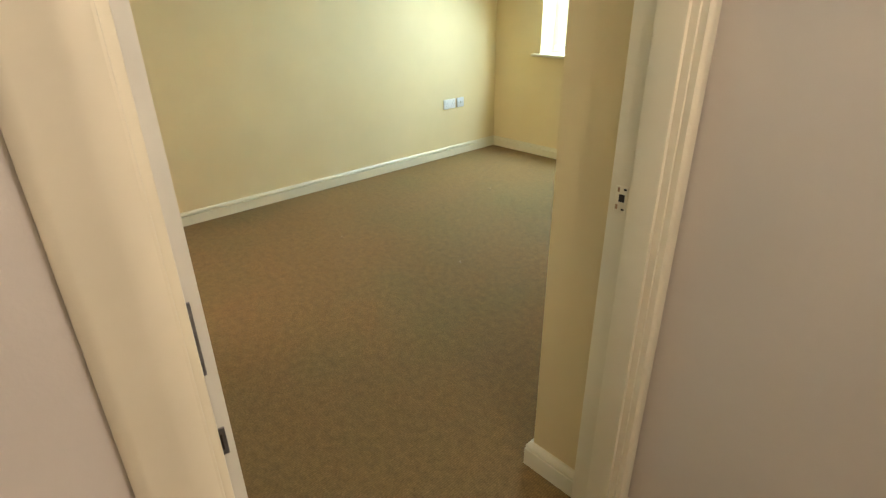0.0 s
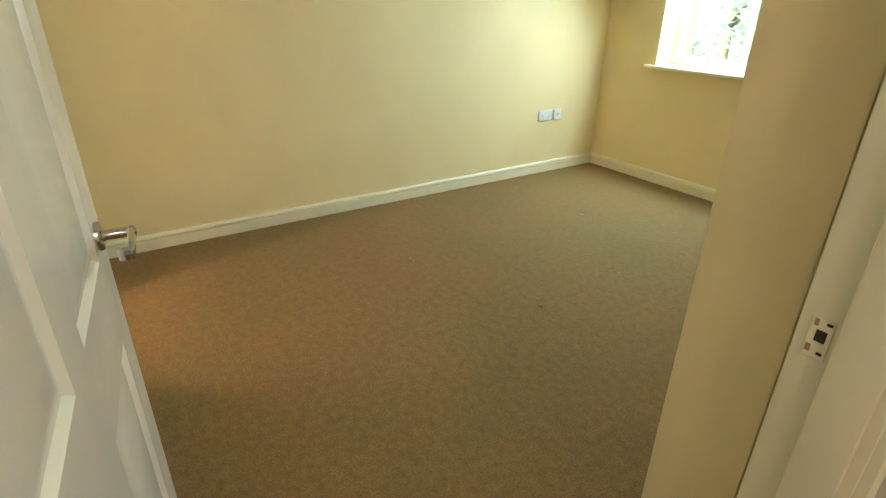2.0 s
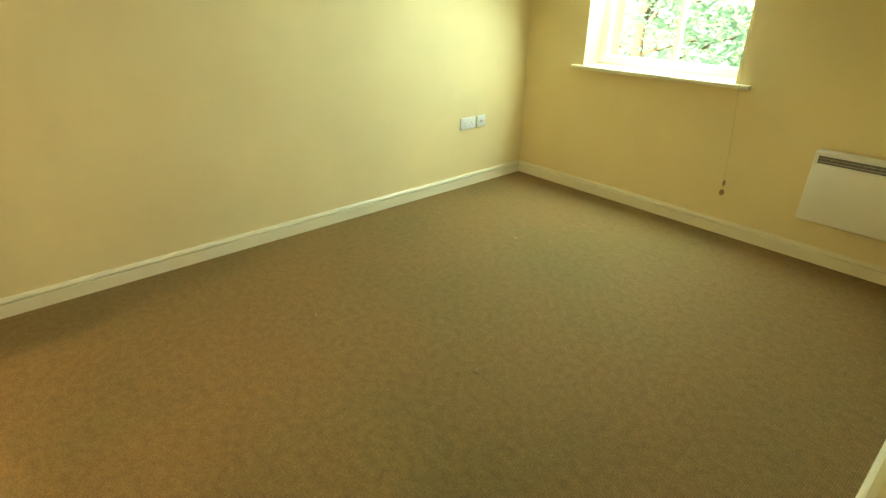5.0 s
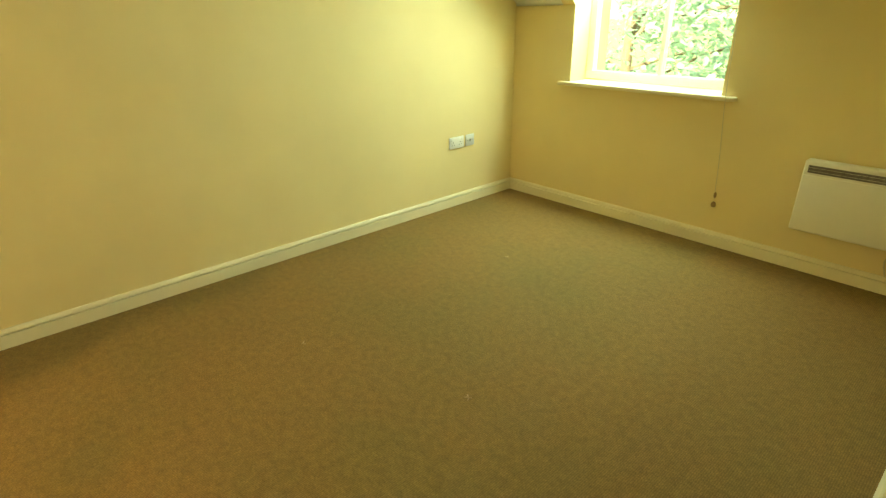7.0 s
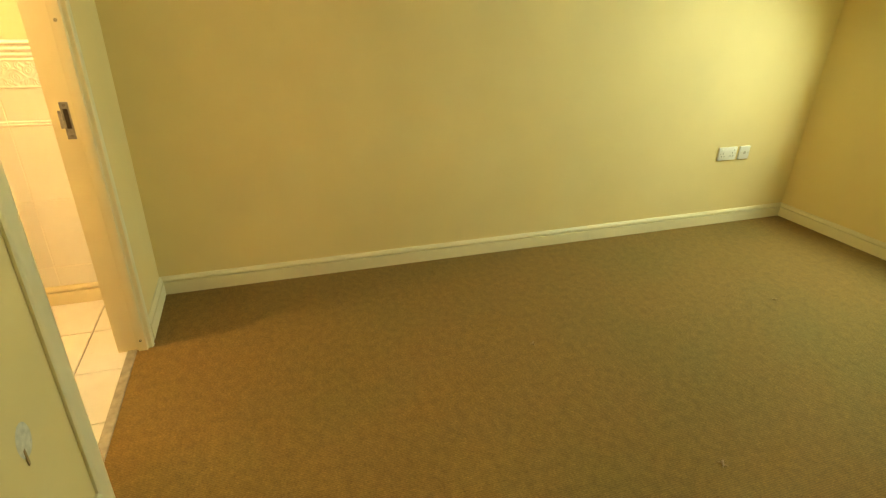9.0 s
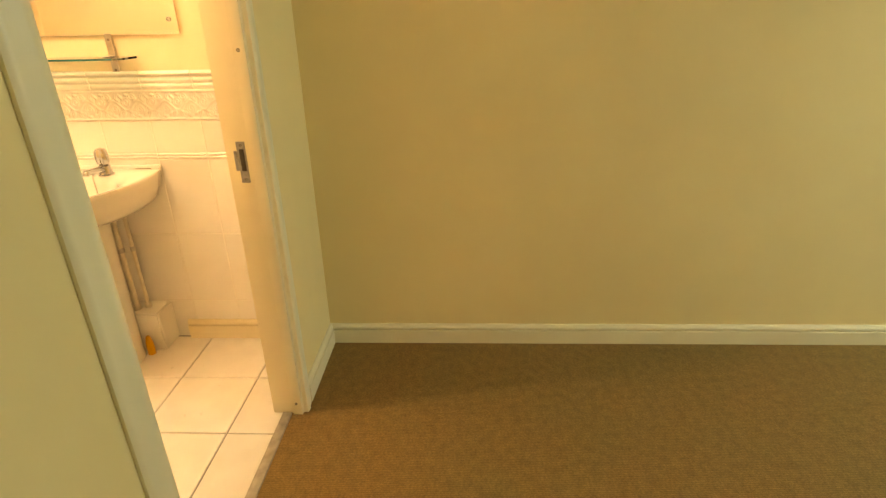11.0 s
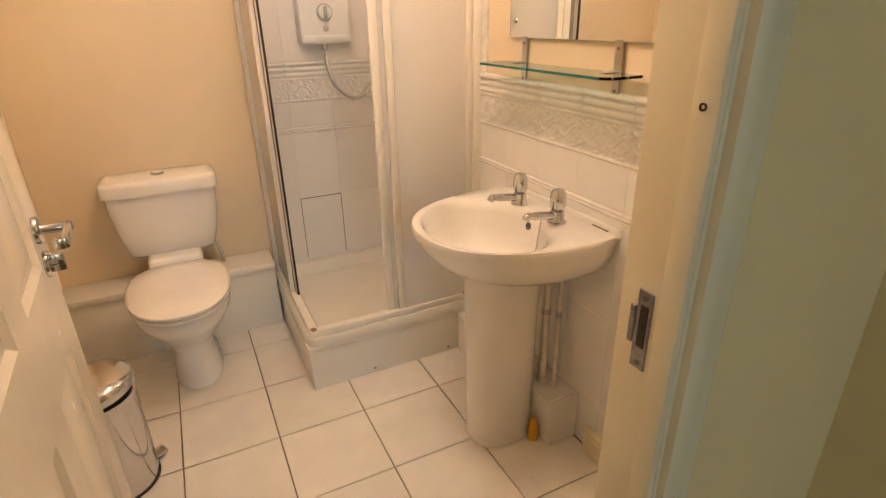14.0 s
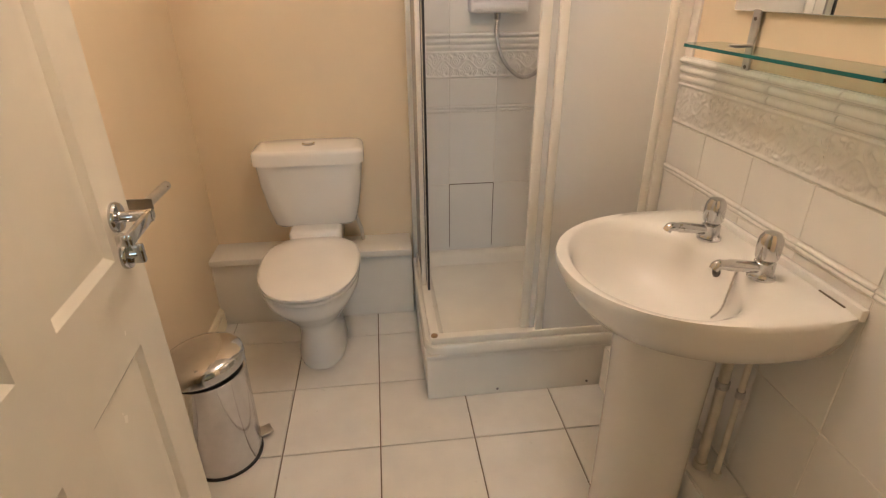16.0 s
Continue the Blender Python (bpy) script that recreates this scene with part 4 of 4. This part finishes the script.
part("cap", lathe([(0.016, 0.0), (0.017, 0.03), (0.015, 0.062), (0.010, 0.084), (0.006, 0.09)], 18), M_AMBER, stopper)

# ---- glass shelf and mirror ----
shelf = thing("glass_shelf", (BX0, -0.92, 1.215), "green edged glass shelf on steel brackets", "shelf")
b = bmesh.new()
loft([[Vector((x, y, z)) for x, y in ((0.004, -0.31), (0.004, 0.31), (0.095, 0.31), (0.118, 0.285), (0.118, -0.285), (0.095, -0.31))] for z in (0.0, 0.007)], bm=b)
part("glass", b, M_SHELFGLASS, shelf, smooth=0)
part("edge", box(0.1181, 0.1192, -0.285, 0.285, 0.0, 0.007), M_TEAL, shelf, "dark green glass edge", 0)
for y in (-0.20, 0.22):
    br = part("bracket", box(0.0, 0.005, y - 0.013, y + 0.013, -0.055, 0.085, bevel=0.001, seg=1), M_STEEL, shelf, "steel shelf bracket")
    part("arm", box(0.004, 0.05, y - 0.012, y + 0.012, 0.0075, 0.0105, bevel=0.001, seg=1), M_STEEL, br)
    part("arm", box(0.004, 0.05, y - 0.012, y + 0.012, -0.0035, -0.0005, bevel=0.001, seg=1), M_STEEL, br)
    for z in (-0.04, 0.065):
        part("screw", lathe([(0.005, 0.0045), (0.004, 0.007)], 10, Matrix.Translation((0, y, z)) @ Matrix.Rotation(radians(90), 4, "Y")), M_TARNISH, br)
mirror = thing("wall_mirror", (BX0, -0.82, 1.295), "frameless wall mirror above the glass shelf", "mirror")
part("glass", box(-0.004, 0.004, -0.39, 0.39, 0, 0.60, bevel=0.0015, seg=1), M_MIRROR, mirror, smooth=0)
for y in (-0.36, 0.36):
    part("clip", lathe([(0.008, 0.0), (0.008, 0.006), (0.004, 0.008)], 14, Matrix.Translation((0.002, y, 0.05)) @ Matrix.Rotation(radians(90), 4, "Y")), M_CHROME, mirror)

# ---- pedal bin ----
BIN = Matrix.Diagonal((1.08, 1.08, 1.25, 1.0))
pb = thing("pedal_bin", (1.378, -1.225, 0), "small polished steel pedal bin with a domed lid", "bin")
part("body", lathe([(0.103, 0.006), (0.105, 0.010), (0.105, 0.268), (0.1065, 0.271), (0.1065, 0.276), (0.103, 0.278)], 48, BIN), M_CHROME, pb)
part("base_ring", lathe([(0.103, 0.0), (0.107, 0.002), (0.107, 0.007), (0.103, 0.009)], 40, BIN), M_BLACK, pb, "black plastic base ring")
tilt = BIN @ Matrix.Translation((0, 0, 0.279)) @ Matrix.Rotation(radians(5), 4, "Y")
part("rim", lathe([(0.101, 0.0), (0.105, 0.001), (0.105, 0.008), (0.101, 0.009)], 48, tilt), M_BLACK, pb, "black plastic rim")
part("lid", lathe([(0.108, 0.006), (0.110, 0.010), (0.110, 0.026), (0.107, 0.034), (0.095, 0.042), (0.06, 0.049), (0.02, 0.053), (0.004, 0.053)], 48, tilt), M_CHROME, pb, "domed polished lid")
ang = radians(-150)
pd = box(-0.022, 0.022, 0.0, 0.05, 0.0, 0.006, bevel=0.003)
bmesh.ops.transform(pd, matrix=Matrix.Translation((math.cos(ang) * 0.103, math.sin(ang) * 0.103, 0.018)) @ Matrix.Rotation(ang - math.pi / 2, 4, "Z"), verts=pd.verts)
part("pedal", pd, M_STEEL, pb, "steel foot pedal")

# toilet roll holder on the side wall
rh = thing("toilet_roll_holder", (BX1, -1.22, 0.875), "chrome toilet roll holder on the side wall", "toilet roll holder")
part("backplate", box(-0.006, 0.0, -0.03, 0.03, -0.02, 0.02, bevel=0.002), M_CHROME, rh)
part("arm", box(-0.18, -0.005, 0.018, 0.022, -0.014, 0.014, bevel=0.0015), M_STEEL, rh)
part("bar", tube([(-0.165, 0.018, 0), (-0.165, -0.12, 0.0)], 0.012, 14), M_STEEL, rh)

# ---- tiles ----
def tile_mesh(w, h, t=0.007, bev=0.0015):
    b = box(-w / 2, w / 2, -t, 0, -h / 2, h / 2)
    top = [e for e in b.edges if all(abs(v.co.y) < 1e-6 for v in e.verts)]
    bmesh.ops.bevel(b, geom=top, offset=bev, segments=1, affect="EDGES")
    bmesh.ops.recalc_face_normals(b, faces=b.faces)
    me = bpy.data.meshes.new("tile")
    b.to_mesh(me)
    b.free()
    me.materials.append(M_TILE)
    return me


def relief_mesh(w, h):
    """A border tile with a scrolling vine in relief between two rope lines."""
    nx, nz = 96, 34
    me = bpy.data.meshes.new("border_tile")
    def height(u, v):
        u, half = (u * 2) % 1.0, w / 2
        x, z = u * half, (v - 0.5) * h
        d = math.exp(-((z - 0.017 * math.sin(2 * math.pi * u)) / 0.0032) ** 2)
        for cx, cz, sg in ((0.25, -0.012, 1), (0.75, 0.012, -1), (0.0, 0.030, 1), (0.5, -0.032, -1), (0.5, 0.032, 1), (1.0, -0.030, -1)):
            dx, dz = x - cx * half, z - cz
            rr, a = math.hypot(dx, dz), math.atan2(dz * sg, dx)
            spiral = (rr - 0.003 - 0.003 * ((a + math.pi) / math.pi)) % 0.0085
            if rr < 0.020:
                d = max(d, math.exp(-((spiral - 0.0036) / 0.0021) ** 2) * (1 - (rr / 0.021) ** 4))
        for cx, cz, ro in ((0.10, 0.022, 0.6), (0.40, 0.024, -0.5), (0.60, -0.024, 0.5), (0.90, -0.022, -0.6), (0.06, -0.030, -0.7), (0.94, 0.032, 0.7), (0.70, 0.040, 0.1), (0.30, -0.040, 0.1)):
            dx, dz = x - cx * half, z - cz
            p, q = dx * math.cos(ro) + dz * math.sin(ro), -dx * math.sin(ro) + dz * math.cos(ro)
            k = (p / 0.011) ** 2 + (q / 0.0048) ** 2
            if k < 1:
                d = max(d, math.sqrt(1 - k))
        for ez in (0.5 * h - 0.005, -0.5 * h + 0.006):
            d = max(d, max(0.0, 1 - ((z - ez) / 0.0045) ** 2) * 1.1)
        return 0.0055 * d
    vs = [((i / nx - 0.5) * w, height(i / nx, j / nz), (j / nz - 0.5) * h) for j in range(nz + 1) for i in range(nx + 1)]
    fs = [(j * (nx + 1) + i, (j + 1) * (nx + 1) + i, (j + 1) * (nx + 1) + i + 1, j * (nx + 1) + i + 1) for j in range(nz) for i in range(nx)]
    # skirt round the edge
    n0 = len(vs)
    vs += [(-w / 2, -0.007, -h / 2), (w / 2, -0.007, -h / 2), (w / 2, -0.007, h / 2), (-w / 2, -0.007, h / 2)]
    c = (0, nx, nz * (nx + 1) + nx, nz * (nx + 1))
    fs += [(c[0], c[1], n0 + 1, n0), (c[1], c[2], n0 + 2, n0 + 1), (c[2], c[3], n0 + 3, n0 + 2), (c[3], c[0], n0, n0 + 3)]
    me.from_pydata(vs, [], fs)
    me.materials.append(M_TILE)
    me.shade_smooth()
    return me


def ridged_mesh(w, h, ridges):
    """A moulded trim tile: half-round ridges run along its length."""
    prof = [(-0.007, -h / 2), (0.0, -h / 2)]
    for z0, z1, d in ridges:
        for k in range(7):
            a = math.pi * k / 6
            prof.append((d * math.sin(a), (z0 + z1) / 2 - (z1 - z0) / 2 * math.cos(a) - h / 2))
    prof += [(0.0, h / 2), (-0.007, h / 2)]
    b = loft([[Vector((x, y, z)) for y, z in prof] for x in (-w / 2, w / 2)])
    bmesh.ops.recalc_face_normals(b, faces=b.faces)
    me = bpy.data.meshes.new("trim_tile")
    b.to_mesh(me)
    b.free()
    me.materials.append(M_TILE)
    me.shade_smooth()
    me.set_sharp_from_angle(angle=radians(40))
    return me


def place(name, me, parent, m):
    ob = new(name, me)
    ob.parent = parent
    ob.matrix_world = m
    return ob


TW, GAP = 0.2, 0.0022
meshes = {}
def tile_row(parent, wall, a0, a1, z0, z1, kind, first):
    """Tiles along a wall from a0 to a1. wall: 'x' for the basin wall, 'y' for the back wall. first: where a joint lies."""
    k = math.floor((a0 - first) / TW)
    a = first + k * TW
    while a < a1 - 0.004:
        lo, hi = max(a, a0), min(a + TW, a1)
        a += TW
        w = round(hi - lo - GAP, 4)
        if w < 0.012:
            continue
        h = round(z1 - z0 - GAP, 4)
        key = (kind, w, h)
        if key not in meshes:
            meshes[key] = {"tile": lambda: tile_mesh(w, h), "border_tile": lambda: relief_mesh(w, h),
                           "rail_tile": lambda: ridged_mesh(w, h, ((0.002, 0.020, 0.006), (0.024, 0.044, 0.009), (0.048, h - 0.002, 0.013))),
                           "pencil_tile": lambda: ridged_mesh(w, h, ((0.001, h * 0.5, 0.005), (h * 0.5, h - 0.001, 0.005)))}[kind]()
        c, z = (lo + hi) / 2, (z0 + z1) / 2
        jit = rnd.uniform(-0.0004, 0.0004)
        m = pose(BX0 + jit, c, z, 0, 0, -90) if wall == "x" else pose(c, BY0 + 0.008 + jit, z)
        place(kind, meshes[key], parent, m)


# basin wall, tiled to the border; grout bed behind
part("grout", box(BX0 - 0.0085, BX0 - 0.0015, TY + 0.02, BY1 - 0.004, 0.0, 1.170), M_GROUT, wall_basin, smooth=0)
for z0, z1, kind in ((0.0, 0.19, "tile"), (0.19, 0.512, "tile"), (0.512, 0.834, "tile"), (0.834, 0.860, "pencil_tile"), (0.860, 0.985, "tile"), (0.985, 1.102, "border_tile"), (1.102, 1.172, "rail_tile")):
    tile_row(wall_basin, "x", TY - 0.02, BY1 - 0.005, z0, z1, kind, -0.62)
# shower recess, tiled to the ceiling
part("grout", box(BX0 - 0.0085, BX0 - 0.0015, BY0, TY + 0.02, 0.0, 2.349), M_GROUT, wall_basin, smooth=0)
part("grout", box(BX0, TX - 0.03, BY0 - 0.0005, BY0 + 0.0065, 0.0, 2.349), M_GROUT, wall_back, smooth=0)
SHZ = ((0.235, 0.56, "tile"), (0.56, 0.875, "tile"), (0.875, 0.905, "pencil_tile"), (0.905, 1.015, "tile"), (1.015, 1.122, "border_tile"), (1.122, 1.19, "rail_tile"), (1.19, 1.515, "tile"), (1.515, 1.84, "tile"), (1.84, 2.165, "tile"), (2.165, 2.345, "tile"))
for z0, z1, kind in SHZ:
    tile_row(wall_back, "y", BX0 + 0.006, TX - 0.03, z0, z1, kind, 0.33)
    tile_row(wall_basin, "x", BY0 + 0.008, TY - 0.02, z0, z1, kind, -0.62)

# mouldy joints low in the shower
for x0, x1, z0, z1 in ((0.33, 0.53, 0.5585, 0.5625), (0.3285, 0.3315, 0.25, 0.558), (0.5285, 0.5315, 0.25, 0.56)):
    part("mouldy_joint", box(x0, x1, BY0 + 0.004, BY0 + 0.0084, z0, z1), M_DIRTJOINT, wall_back, smooth=0)
# floor tiles
FG = 0.0042
fmesh = {}
xs = [BX0, 0.256, 0.568, 0.882, 1.197, 1.511, BX1]
ys = [BY0, -1.82, -1.505, -1.190, -0.875, -0.56, -0.245, -0.072]
for i in range(len(xs) - 1):
    for j in range(len(ys) - 1):
        w, d = round(xs[i + 1] - xs[i] - FG, 4), round(ys[j + 1] - ys[j] - FG, 4)
        if (w, d) not in fmesh:
            b = box(-w / 2, w / 2, -d / 2, d / 2, -0.006, 0.0)
            top = [e for e in b.edges if all(v.co.z > -1e-6 for v in e.verts)]
            bmesh.ops.bevel(b, geom=top, offset=0.0018, segments=1, affect="EDGES")
            bmesh.ops.recalc_face_normals(b, faces=b.faces)
            me = bpy.data.meshes.new("floor_tile")
            b.to_mesh(me)
            b.free()
            me.materials.append(M_FTILE)
            fmesh[(w, d)] = me
        place("floor_tile", fmesh[(w, d)], tile_floor, pose((xs[i] + xs[i + 1]) / 2, (ys[j] + ys[j + 1]) / 2, rnd.uniform(-0.0005, 0.0005), rnd.uniform(-0.08, 0.08), rnd.uniform(-0.08, 0.08), 0))
